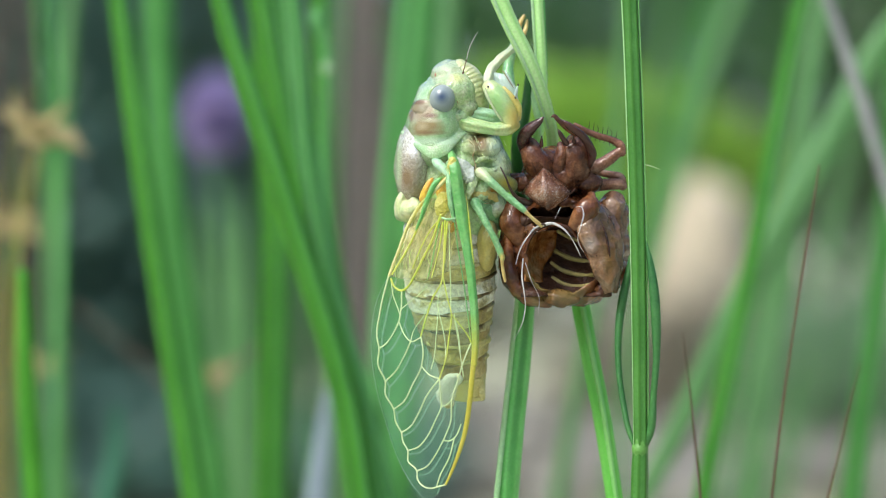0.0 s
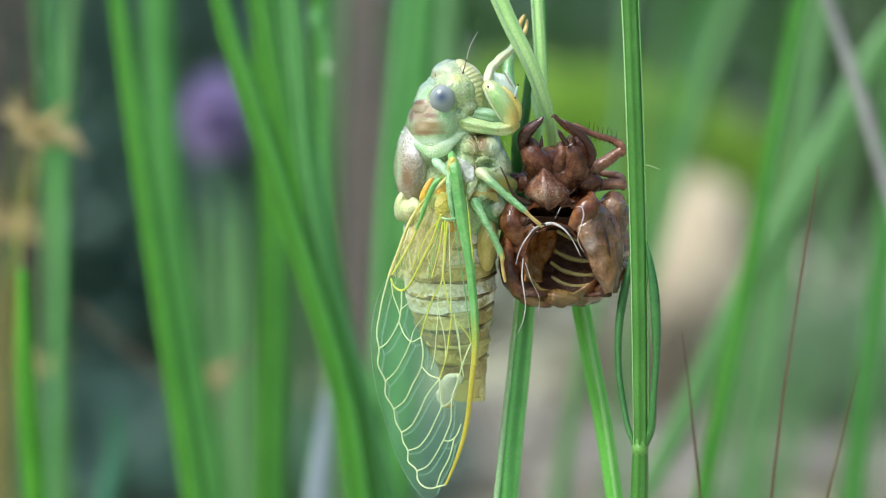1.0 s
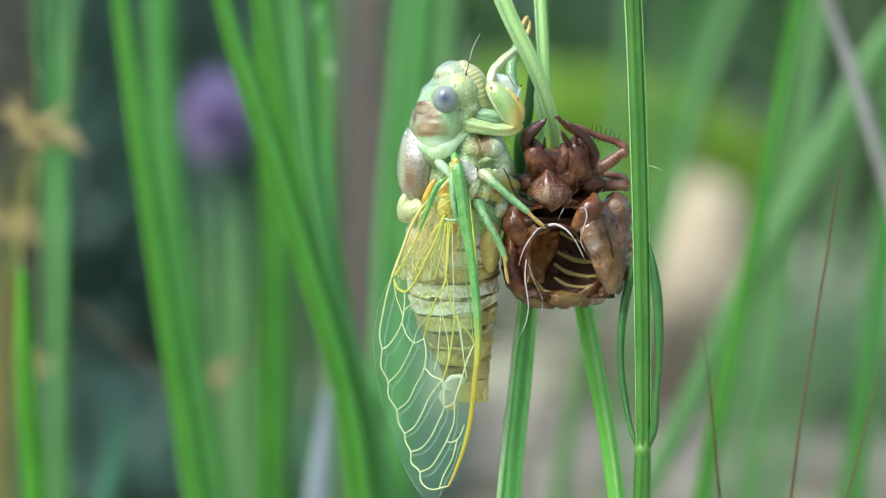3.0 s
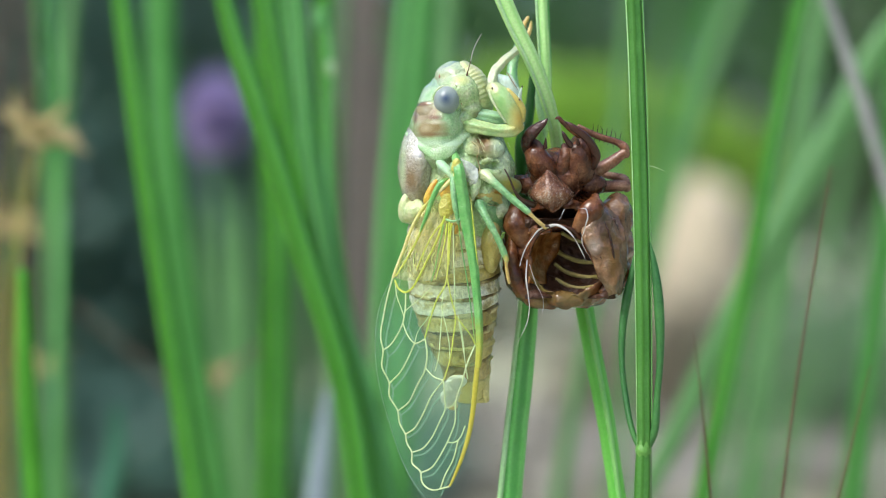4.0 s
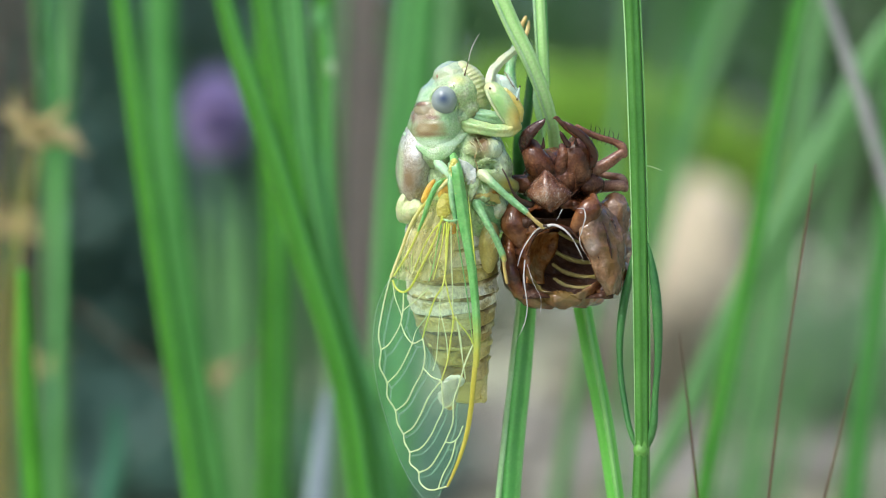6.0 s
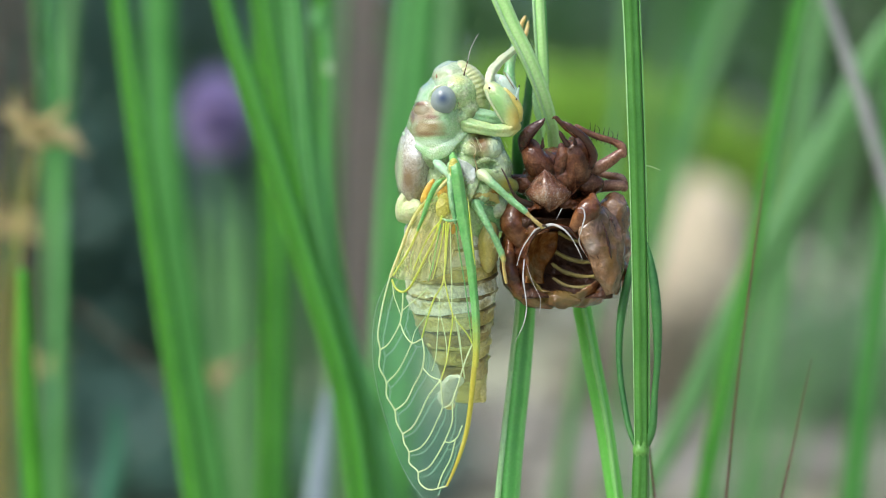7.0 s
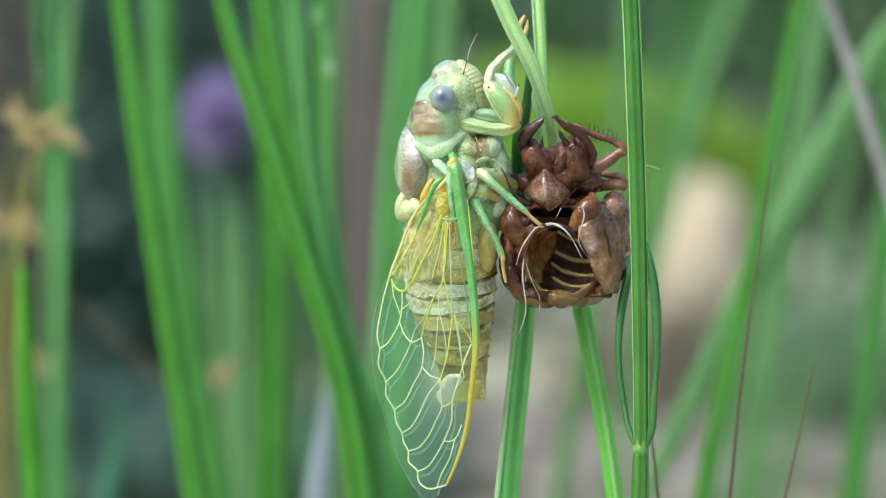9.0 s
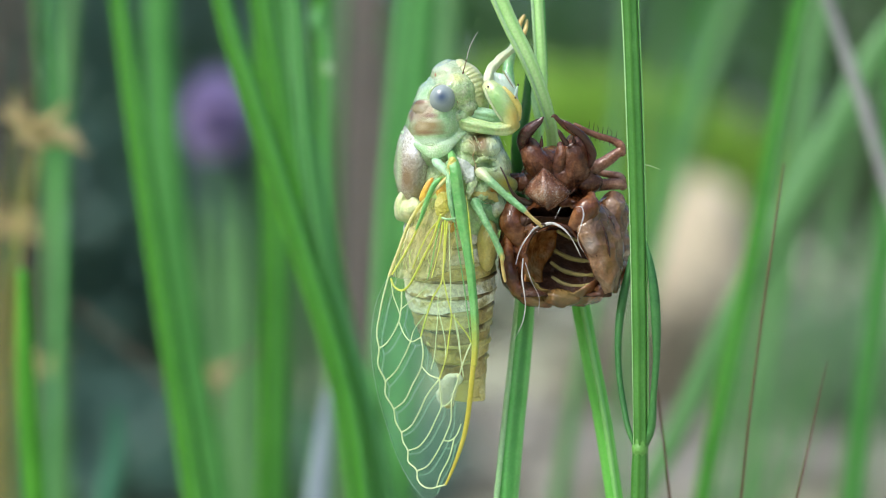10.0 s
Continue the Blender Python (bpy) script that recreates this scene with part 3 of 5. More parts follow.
shrub("shrub", "green shrub in the far shade", (0.05, 4.6),
      [(-0.25, 4.6, 0.6, 0.5, 0.4, 0.5), (0.5, 4.9, 0.85, 0.7, 0.4, 0.45), (1.1, 4.8, 0.7, 0.6, 0.4, 0.5), (-0.9, 5.0, 0.7, 0.6, 0.4, 0.6)],
      1500, 0.06, M_LEAFM, 5)
shrub("young_tree", "young tree with lime green sunlit leaves", (0.36, 3.7),
      [(0.28, 3.6, 0.42, 0.22, 0.2, 0.13), (0.14, 3.75, 0.46, 0.14, 0.2, 0.12), (0.42, 3.8, 0.40, 0.17, 0.2, 0.13), (0.28, 3.5, 0.30, 0.22, 0.2, 0.11), (0.50, 3.7, 0.36, 0.14, 0.2, 0.10)],
      1700, 0.045, M_LEAFL, 7)
shrub("shrub", "low grey-green herbs on bare soil", (0.44, 2.1),
      [(0.44, 2.1, 0.08, 0.16, 0.2, 0.09), (0.60, 2.2, 0.08, 0.16, 0.2, 0.10)], 900, 0.035, M_LEAFG, 9)
shrub("shrub", "dark green shrub behind a pale boulder", (0.85, 3.4),
      [(0.86, 3.5, 0.62, 0.15, 0.2, 0.16), (0.80, 3.5, 0.38, 0.14, 0.2, 0.12), (1.0, 3.4, 0.5, 0.25, 0.2, 0.25)], 2300, 0.05, M_LEAFO, 11)


shrub("shrub", "low dark herbs covering the shaded soil", (-0.30, 1.75),
      [(-0.62, 1.75, 0.03, 0.22, 0.25, 0.07), (-0.34, 1.72, 0.03, 0.22, 0.25, 0.08), (-0.10, 1.78, 0.02, 0.14, 0.25, 0.05)], 1800, 0.035, M_LEAFD, 17)
shrub("shrub", "low brownish herbs on bare soil", (0.06, 1.8),
      [(0.05, 1.78, 0.01, 0.12, 0.2, 0.05), (0.2, 1.82, 0.0, 0.1, 0.2, 0.04)], 50, 0.03, M_LEAFB, 19)
shrub("shrub", "low brownish herbs round the foot of a boulder", (0.27, 2.2),
      [(0.22, 2.22, 0.06, 0.10, 0.08, 0.10), (0.32, 2.2, 0.08, 0.10, 0.08, 0.11), (0.42, 2.2, 0.06, 0.08, 0.08, 0.10)], 700, 0.03, M_LEAFB, 23)
# Leaf scatter added to darken the near soil, in place of its shade.
solo("leaf_litter", leaf_mass([(0.25, 1.9, 0.0, 0.5, 0.35, 0.012), (0.3, 2.3, 0.0, 0.6, 0.3, 0.012), (0.9, 2.1, 0.0, 0.4, 0.4, 0.012)], 1300, 0.05, 41), M_NEARSHADE, (0.4, 2.2, 0.0),
     "grey-brown leaf scatter standing in for shade on the near soil", "leaf litter", kind="stuff")
shrub("hedge", "tall dense green hedge closing the distance", (0.3, 6.4),
      [(-2.4, 6.4, 1.0, 0.9, 0.4, 1.0), (-1.2, 6.5, 1.0, 0.9, 0.4, 1.1), (0.0, 6.4, 1.0, 0.9, 0.4, 1.1), (1.1, 6.5, 1.0, 0.9, 0.4, 1.1), (2.3, 6.4, 1.0, 0.9, 0.4, 1.0)],
      2600, 0.11, M_LEAFM, 15)
# unseen hedges added behind the lens and at the flanks, blocking low sky
shrub("hedge", "unseen low green hedge added to block sky behind the lens", (0.0, -2.8),
      [(-2.2, -2.6, 0.5, 0.9, 0.4, 0.5), (-1.1, -2.8, 0.5, 0.9, 0.4, 0.5), (0.0, -2.8, 0.5, 0.9, 0.4, 0.55), (1.1, -2.8, 0.5, 0.9, 0.4, 0.5), (2.2, -2.6, 0.5, 0.9, 0.4, 0.5)],
      1100, 0.12, M_LEAFM, 27)
shrub("hedge", "unseen tall green hedge added to block sky on one flank", (3.3, 1.5),
      [(3.2, -1.4, 1.0, 0.4, 0.9, 1.1), (3.3, 0.0, 1.0, 0.4, 0.9, 1.1), (3.3, 1.4, 1.0, 0.4, 0.9, 1.1), (3.2, 2.8, 1.0, 0.4, 0.9, 1.1), (3.0, 4.4, 1.0, 0.4, 0.9, 1.1)],
      1500, 0.12, M_LEAFM, 29)
shrub("hedge", "unseen tall green hedge added to block sky on the other flank", (-3.3, 1.5),
      [(-3.2, -1.4, 0.8, 0.4, 0.9, 0.9), (-3.3, 0.0, 0.8, 0.4, 0.9, 0.9), (-3.3, 1.4, 0.8, 0.4, 0.9, 0.9), (-3.2, 2.8, 0.8, 0.4, 0.9, 0.9), (-3.0, 4.4, 0.9, 0.4, 0.9, 1.0)],
      1500, 0.12, M_LEAFM, 31)


def build_rock():
    bm = bmesh.new()
    bmesh.ops.create_icosphere(bm, subdivisions=5, radius=1)
    for v in bm.verts:
        n = v.co.normalized()
        f = 1 + 0.18 * noise.noise(n * 1.6) + 0.06 * noise.noise(n * 5) + 0.02 * noise.noise(n * 16)
        v.co = Vector((0.335, 2.5, 0.13)) + Vector((n.x * 0.074, n.y * 0.09, n.z * 0.180)) * f
    for f in bm.faces:
        f.smooth = True
    return solo("boulder", bm, M_ROCK, (0.335, 2.5, 0), "pale sandy boulder standing on bare soil", "boulder")


build_rock()


# ---- grass ----
def rooted(rows, depth=None):
    """Carries the rows of a stem on down into the soil."""
    x0, z0, d0 = rows[-2][:3]
    x1, z1, d1 = rows[-1][:3]
    d = d1 if depth is None else depth
    zg = 441 + H / (U * far(d)) + 8
    lean = (x1 - x0) / max(z1 - z0, 1)
    x = x1 + lean * (zg - z1) * 0.35
    mid = (x1 + lean * (zg - z1) * 0.25, z1 + (zg - z1) * 0.45, (d + d1) / 2, *rows[-1][3:])
    return [*rows, mid, (x, zg, d, *rows[-1][3:])]


def ribbed(count, share):
    return lambda v, a: 1 + share * math.cos(count * a)


STEMS = {}


def grass(key, name, label, material, rows, flat=1.0, seg=12, steps=6, group="", depth=None, shape=None, ribs=False):
    rows = [(x, z, d, r, r * flat) for x, z, d, r in rows]
    rows = rooted(rows, depth)
    root = at(*rows[-1][:3])
    ob = thing("dry_grass" if name == "awn" else "grass_plant", label, "grass", root, group)
    part(name, loft(rows, seg, steps, (1, 0), shape), material, ob)
    # Light and dark strips colour in each stem's highlight and shaded edge.
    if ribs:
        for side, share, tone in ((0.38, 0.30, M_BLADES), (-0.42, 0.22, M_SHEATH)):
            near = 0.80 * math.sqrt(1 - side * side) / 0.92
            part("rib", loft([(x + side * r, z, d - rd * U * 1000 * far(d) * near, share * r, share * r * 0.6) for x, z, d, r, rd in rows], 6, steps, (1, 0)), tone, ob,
                 "strip coloured light as a highlight" if side > 0 else "strip coloured dark as a shaded edge")
    STEMS[key] = ob
    return ob


NEAR = "grass stems round the insect"
grass("a", "stem", "pale green grass stem gripped by the shed skin", M_STEMP,
      [(876, -40, -3.2, 15), (892, 0, -3, 14.5), (914, 50, -2.6, 14), (939, 100, -2, 13.5), (958, 145, -1.2, 12.5), (973, 190, -0.2, 12), (983, 230, 0.9, 10.5), (988, 270, 2.5, 11),
       (1004, 380, 5.2, 13), (1030, 520, 5.6, 15), (1053, 640, 5.0, 15.5), (1072, 740, 4.6, 15), (1095, 890, 4.2, 14.5)], 0.55, 24, 6, NEAR, shape=ribbed(6, 0.05))
part("rib", loft([(866, -40, -3.6, 3.4), (882, 0, -3.4, 3.2), (904, 50, -3, 3), (930, 100, -2.4, 2.8), (950, 145, -1.6, 2.4), (966, 190, -0.6, 2), (978, 230, 0.5, 1.6)], 8, 6), M_RIB, STEMS["a"], "pale raised rib")
part("rib", loft([(1033, 520, 5.1, 4), (1057, 640, 4.5, 4.5), (1076, 740, 4.1, 4.5), (1098, 890, 3.75, 4)], 8, 6), M_STEML, STEMS["a"], "pale raised rib")
grass("b", "stem", "light green grass stem behind the gripped one", M_STEMP,
      [(956, -40, 2.0, 11), (959, 20, 2, 10.5), (963, 90, 2, 10.5), (967, 150, 2.2, 9.5), (964, 210, 3, 9), (950, 300, 6, 9), (934, 420, 8.0, 9), (922, 640, 8.5, 9), (900, 890, 8.5, 9)],
      0.6, 20, 6, NEAR, shape=ribbed(5, 0.05))
part("rib", loft([(948, -40, 1.7, 2.6), (951, 20, 1.7, 2.4), (955, 90, 1.7, 2.2), (959, 150, 1.9, 1.6)], 8, 6), M_RIB, STEMS["b"], "pale raised rib")
part("sheath", loft([(968, -40, 2.3, 2.4), (971, 20, 2.3, 2.2), (974, 90, 2.3, 1.8), (977, 150, 2.4, 0.8)], 8, 6), M_STEMC, STEMS["b"], "thin deep green sheath edge")
part("sheath", loft([(952, 152, 1.6, 1.5), (952, 172, 1.5, 4.5), (956, 195, 1.6, 6), (962, 225, 1.9, 4), (966, 250, 2.4, 1)], 10, 5), M_RIB, STEMS["b"], "pale loose sheath")
grass("c", "stem", "deep green grass stem between insect and shed skin", M_STEMC,
      [(930, 330, 4.6, 12), (934, 420, 4.6, 14), (937, 520, 4.5, 16), (927, 640, 4, 19), (914, 760, 3.5, 20), (902, 890, 3, 21)],
      0.7, 24, 6, NEAR, shape=ribbed(6, 0.05))
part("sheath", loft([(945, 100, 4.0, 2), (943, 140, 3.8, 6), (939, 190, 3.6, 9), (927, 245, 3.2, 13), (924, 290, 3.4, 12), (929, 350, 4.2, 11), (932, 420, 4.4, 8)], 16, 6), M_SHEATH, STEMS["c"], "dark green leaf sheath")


# Raised rib whose pale colour also carries the highlight along this edge.
part("rib", loft([(923, 400, 3.9, 3.0), (923, 520, 3.75, 3.6), (911, 640, 3.2, 4.4), (898, 760, 2.6, 4.8), (885, 890, 2.1, 5.2)], 8, 6), M_RIB, STEMS["c"], "pale raised rib")


def build_noded_stem():
    base = at(1142, 441 + H / U, -5.5)
    ob = thing("grass_plant", "ribbed green grass stem with a node and two thin bracts", "grass", base, NEAR)
    part("stem", loft([(1121, -40, -5.5, 14.5), (1126, 60, -5.5, 14.5), (1131, 200, -5.5, 14.5), (1137, 400, -5.5, 14.5), (1140, 600, -5.5, 14), (1141, 792, -5.5, 13)],
                      28, 8, (1, 1), ribbed(7, 0.10)), M_STEM, ob)
    # Edge rib, coloured pale partly for the rim light it catches.
    part("rib", loft([(1108.5, -40, -5.7, 3.2), (1113.5, 60, -5.7, 3.2), (1118.5, 200, -5.7, 3), (1124.5, 400, -5.7, 2.6), (1128, 600, -5.7, 2.4), (1130, 788, -5.7, 2)], 8, 8), M_RIB, ob, "pale raised rib")
    part("rib", loft([(1136, -40, -5.8, 1.5), (1146, 200, -5.8, 1.4), (1151, 400, -5.8, 1.4), (1154, 600, -5.8, 1.4), (1154, 780, -5.8, 1.4)], 8, 8), M_STEML, ob, "pale raised rib")
    part("lower_stem", loft(rooted([(1140, 798, -5.5, 13.5, 13), (1139, 840, -5.5, 15, 15), (1138, 890, -5.5, 15.5, 15)]), 28, 6, (1, 0), ribbed(7, 0.06)), M_STEM, ob)
    part("node", loft([(1141, 782, -5.5, 12.5), (1141, 791, -5.5, 14), (1140, 797, -5.5, 15.2), (1140, 801, -5.5, 15), (1140, 806, -5.5, 13.5)], 24, 5, (1, 1), None, (0.8, 0.8)), M_NODE, ob, "swollen yellow-green node")
    part("bract", loft([(1133, 797, -5.3, 4), (1122, 770, -5.0, 5), (1110, 715, -4.2, 5.5), (1102, 650, -3.6, 5.5), (1103, 580, -3.2, 7), (1111, 525, -3.0, 8), (1121, 480, -3, 6), (1128, 440, -3, 2)], 10, 6, shape=lambda v, a: 1), M_BRACT, ob)
    part("bract", loft([(1146, 797, -5.5, 6), (1157, 770, -5.8, 7.5), (1164, 700, -6, 6), (1169, 640, -6.1, 6.5), (1168, 560, -6.1, 9), (1163, 500, -6.0, 8), (1155, 450, -5.9, 4), (1149, 425, -5.8, 1)], 10, 6), M_BRACT, ob)
    part("hair", loft([(1148, 294, -5.5, 0.9), (1160, 297, -5.6, 0.8), (1176, 303, -5.7, 0.4)], 6, 4), M_VEINP, ob, "fine pale hair")
    STEMS["d"] = ob


build_noded_stem()

AWNS = "red-brown awns"
grass("awn1", "awn", "thin red-brown awn rising beside the stems", M_AWN, [(1208, 590, 9, 0.6), (1217, 660, 9, 1.4), (1228, 760, 9, 2.0), (1240, 882, 9, 2.4)], 1, 6, 5, AWNS)
grass("awn2", "awn", "long thin red-brown awn rising beside the stems", M_AWN, [(1450, 293, 9, 1.0), (1436, 380, 9, 1.8), (1405, 580, 9, 2.0), (1385, 720, 9, 2.3), (1366, 882, 9, 2.6)], 1, 6, 5, AWNS)
grass("awn3", "awn", "thin red-brown awn leaning outward beside the stems", M_AWN, [(1522, 645, 9, 0.6), (1508, 700, 9, 1.3), (1490, 780, 9, 1.8), (1465, 882, 9, 2.2)], 1, 6, 5, AWNS)

LEFT = "soft green stems behind the insect"
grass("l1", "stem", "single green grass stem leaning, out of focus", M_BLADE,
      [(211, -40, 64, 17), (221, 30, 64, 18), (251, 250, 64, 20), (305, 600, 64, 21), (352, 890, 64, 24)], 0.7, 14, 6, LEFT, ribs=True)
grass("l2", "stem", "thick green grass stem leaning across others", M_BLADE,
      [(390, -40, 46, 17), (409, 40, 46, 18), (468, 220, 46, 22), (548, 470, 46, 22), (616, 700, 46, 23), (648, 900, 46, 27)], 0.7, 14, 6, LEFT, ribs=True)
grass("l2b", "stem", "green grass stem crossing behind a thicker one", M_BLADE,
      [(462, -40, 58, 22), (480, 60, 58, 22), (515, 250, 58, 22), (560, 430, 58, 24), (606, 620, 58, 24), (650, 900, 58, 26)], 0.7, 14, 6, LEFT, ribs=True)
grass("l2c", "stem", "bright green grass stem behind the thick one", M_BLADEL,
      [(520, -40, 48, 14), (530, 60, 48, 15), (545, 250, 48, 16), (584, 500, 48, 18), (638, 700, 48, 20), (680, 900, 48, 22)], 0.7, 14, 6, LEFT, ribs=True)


part("knot", blob(611, 671, 46, 7, 5, 8), M_STEML, STEMS["l2c"], "pale knot")


def build_knotted():
    rows = rooted([(572, 20, 72, 8, 7), (584, 80, 72, 8, 7), (588, 130, 72, 9, 8), (586, 210, 72, 8, 7), (584, 330, 72, 9, 7), (590, 430, 72, 9, 7), (606, 620, 72, 10, 8), (640, 900, 72, 11, 8)])
    ob = thing("grass_plant", "bent green stalk with a pale knot near its tip", "grass", at(*rows[-1][:3]), LEFT)
    part("stalk", loft(rows, 12, 5, (1, 0)), M_BLADEL, ob)
    part("knot", blob(587, 121, 70, 9, 12, 9), M_RIB, ob, "pale knot")
    part("bud", blob(566, 38, 72, 11, 18, 10), M_BLADEL, ob)
    STEMS["l3"] = ob


build_knotted()


def soft_stems():
    """Stems deeper in the stand: top, middle and foot across, half width, depth in mm, material."""
    stand = "distant soft grass stems"
    rows = [(470, 492, 485, 26, 80, M_BLADE),
            (745, 706, 690, 42, 110, M_BLADEL), (800, 760, 700, 22, 190, M_BLADEG), (132, 104, 108, 14, 130, M_BLADEG), (64, 96, 122, 8, 150, M_BLADES), (96, 112, 90, 7, 120, M_BLADEL),
            (570, 592, 668, 17, 78, M_BLADE), (505, 575, 690, 20, 64, M_BLADEL)]
    rows2 = [(1428, 1334, 1240, 15, 72, M_BLADE), (1450, 1372, 1290, 10, 260, M_BLADEG),
             (1600, 1566, 1502, 18, 115, M_BLADES), (1470, 1400, 1325, 13, 150, M_BLADEG), (1120, 1070, 985, 12, 170, M_BLADEG), (1190, 1135, 1080, 9, 330, M_BLADEG)]
    for k, (a, b, c, r, d, m) in enumerate(rows + rows2):
        far_off = d > 100
        grass("s%d" % k, "stem", "pale soft green grass stem far behind" if far_off else "green grass stem out of focus", m,
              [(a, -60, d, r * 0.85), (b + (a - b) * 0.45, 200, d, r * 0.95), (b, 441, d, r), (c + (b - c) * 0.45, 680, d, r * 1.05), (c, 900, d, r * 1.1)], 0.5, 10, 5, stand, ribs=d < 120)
    grass("arch", "blade", "broad light green blade arching down", M_BLADEG,
          [(1640, -30, 120, 18), (1565, 75, 120, 26), (1478, 235, 120, 29), (1375, 410, 120, 28), (1275, 600, 120, 22), (1190, 780, 120, 20), (1120, 920, 120, 18)], 0.4, 10, 5, stand)
    grass("haze1", "stem", "broad pale green stem far behind", M_BLADEG,
          [(1325, -60, 320, 17), (1262, 110, 320, 17), (1205, 290, 320, 14), (1155, 480, 320, 10), (1085, 900, 320, 8)], 0.5, 10, 5, stand)
    grass("haze2", "stem", "soft green stem far behind", M_BLADES,
          [(1270, -60, 380, 12), (1232, 80, 380, 12), (1196, 230, 380, 10), (1155, 420, 380, 7), (1090, 900, 380, 6)], 0.5, 10, 5, stand)
    grass("grey", "blade", "dry grey grass blade leaning outward", M_GREYB,
          [(1440, -60, 75, 9), (1474, 30, 75, 10), (1512, 140, 75, 11), (1556, 280, 75, 11), (1595, 420, 75, 11), (1640, 900, 75, 12)], 0.4, 10, 5, stand)
    grass("s_l1", "stem", "broad soft green grass stem beside a sharper one", M_BLADES,
          [(286, -60, 135, 29), (287, 100, 135, 27), (296, 250, 135, 29), (314, 441, 135, 30), (345, 650, 135, 27), (386, 900, 135, 30)], 0.5, 10, 5, stand)
    for k, (x, top, r, foot) in enumerate(((-8, 250, 24, -20), (18, 600, 13, 14))):
        grass("ol%d" % k, "blade", "yellowing olive blade far out of focus", M_OLIVE,
              [(x, top, 210, 3), (x, top + 90, 210, r * 0.6), (x - 2, top + 200, 210, r), (foot, 900, 210, r * 0.7)], 0.4, 10, 4, stand)
    for k, (x, top, r, d) in enumerate(((428, 330, 20, 200), (362, 350, 17, 260), (404, 380, 12, 300))):
        grass("f%d" % k, "blade", "short grey-green blade far out of focus", M_BLADEG,
              [(x - 8, top, d, 3), (x - 4, top + 120, d, r * 0.7), (x, top + 280, d, r), (x + 12, 900, d, r)], 0.4, 10, 4, stand)
    grass("blue", "blade", "short bluish grey blade low in the stand", M_BLUEB,
          [(580, 690, 95, 4), (574, 760, 95, 13), (566, 830, 95, 19), (558, 900, 95, 21)], 0.3, 10, 5, stand)
    grass("lowl", "blade", "short dark green blade low in the stand", M_BLADE,
          [(40, 480, 60, 10), (44, 640, 60, 16), (62, 900, 60, 20)], 0.5, 10, 5, stand)
    grass("lowm", "blade", "short bluish green blade low in the stand", M_BLADEB,
          [(208, 720, 150, 6), (208, 790, 150, 16), (186, 900, 150, 22)], 0.4, 10, 5, stand)


soft_stems()


def thin_stand():
    """A scatter of thin stems well behind, leaning with the wind."""
    rnd = random.Random(12)
    for k in range(18):
        d = rnd.uniform(170, 420)
        if k < 9:
            x, lean = rnd.uniform(1120, 1640), rnd.uniform(-0.32, -0.12)
        else:
            x, lean = rnd.uniform(470, 590), rnd.uniform(-0.05, 0.05)
        if 1160 < x < 1330:
            x += 175
        r = rnd.uniform(5, 9)
        top = -60 if rnd.random() < 0.7 else rnd.uniform(0, 300)
        bend = rnd.uniform(-25, 25)
        rows = [(x - lean * (441 - z) + bend * ((z - 441) / 441) ** 2, z, d, r * (0.7 + 0.3 * (z - top) / (900 - top))) for z in (top, top + (900 - top) * 0.33, top + (900 - top) * 0.67, 900)]
        grass("t%d" % k, "stem", "thin soft green grass stem far behind", rnd.choice((M_BLADEG, M_BLADEG, M_BLADES)), rows, 0.6, 8, 4, "thin distant grass stems")


thin_stand()


def dry_head(x, z, d, size, seed):
    rnd = random.Random(seed)
    foot = rooted([(x, z, d, 6, 6), (x + 4, z + 120, d, 6, 6), (x + 2, z + 400, d, 6, 6)])
    ob = thing("dry_flower_head", "withered straw-coloured flower head on a thin stalk", "dried flower", at(*foot[-1][:3]), "withered flower heads")
    part("stalk", loft(foot, 8, 4, (1, 0)), M_BLADEG, ob)
    part("calyx", blob(x, z, d, size * 0.26, size * 0.4, size * 0.26, 0, (4, 0.3)), M_STRAW, ob)
    for k in range(13):
        a = 2 * math.pi * k / 13 + rnd.uniform(-0.2, 0.2)
        q = rnd.uniform(0.75, 1.25) * size
        ex, ez, ed = math.cos(a) * q, -abs(math.sin(a * 0.5)) * q * 0.5 + rnd.uniform(-0.55, 0.75) * q, math.sin(a) * q * U * 1000 * far(d)
        part("bract", loft([(x, z, d, size * 0.12, size * 0.05), (x + ex * 0.5, z + ez * 0.4, d + ed * 0.5, size * 0.13, size * 0.05), (x + ex, z + ez, d + ed, 1, 1)], 6, 3), M_STRAW, ob)
    return ob


dry_head(74, 236, 100, 72, 1)
dry_head(68, 652, 150, 52, 2)
dry_head(372, 668, 165, 46, 3)
dry_head(22, 400, 150, 60, 4)


def dry_twig(rows, label, material):
    ob = thing("dry_grass", label, "grass", at(*rows[-1][:3]), "dry straw stalks")
    part("stalk", loft(rows, 8, 5, (1, 0)), material, ob)


dry_twig(rooted([(70, 250, 130, 5, 4), (52, 330, 130, 6, 4), (34, 440, 130, 6, 4), (22, 560, 130, 6, 4), (14, 880, 130, 6, 4)]), "withered olive stalk bending down", M_OLIVE)
dry_twig(rooted([(40, 160, 190, 4, 4), (30, 300, 190, 5, 4), (20, 600, 190, 5, 4), (16, 880, 190, 5, 4)]), "withered olive stalk out of focus", M_OLIVE)
for x, lean, d in ((10, -8, 150), (44, 6, 190)):
    dry_twig(rooted([(x, -60, d, 11, 6), (x + lean, 120, d, 11, 6), (x + lean * 1.6, 330, d, 10, 6), (x + lean * 1.2, 880, d, 9, 6)]), "brown withered stalk far out of focus", M_TWIGD)
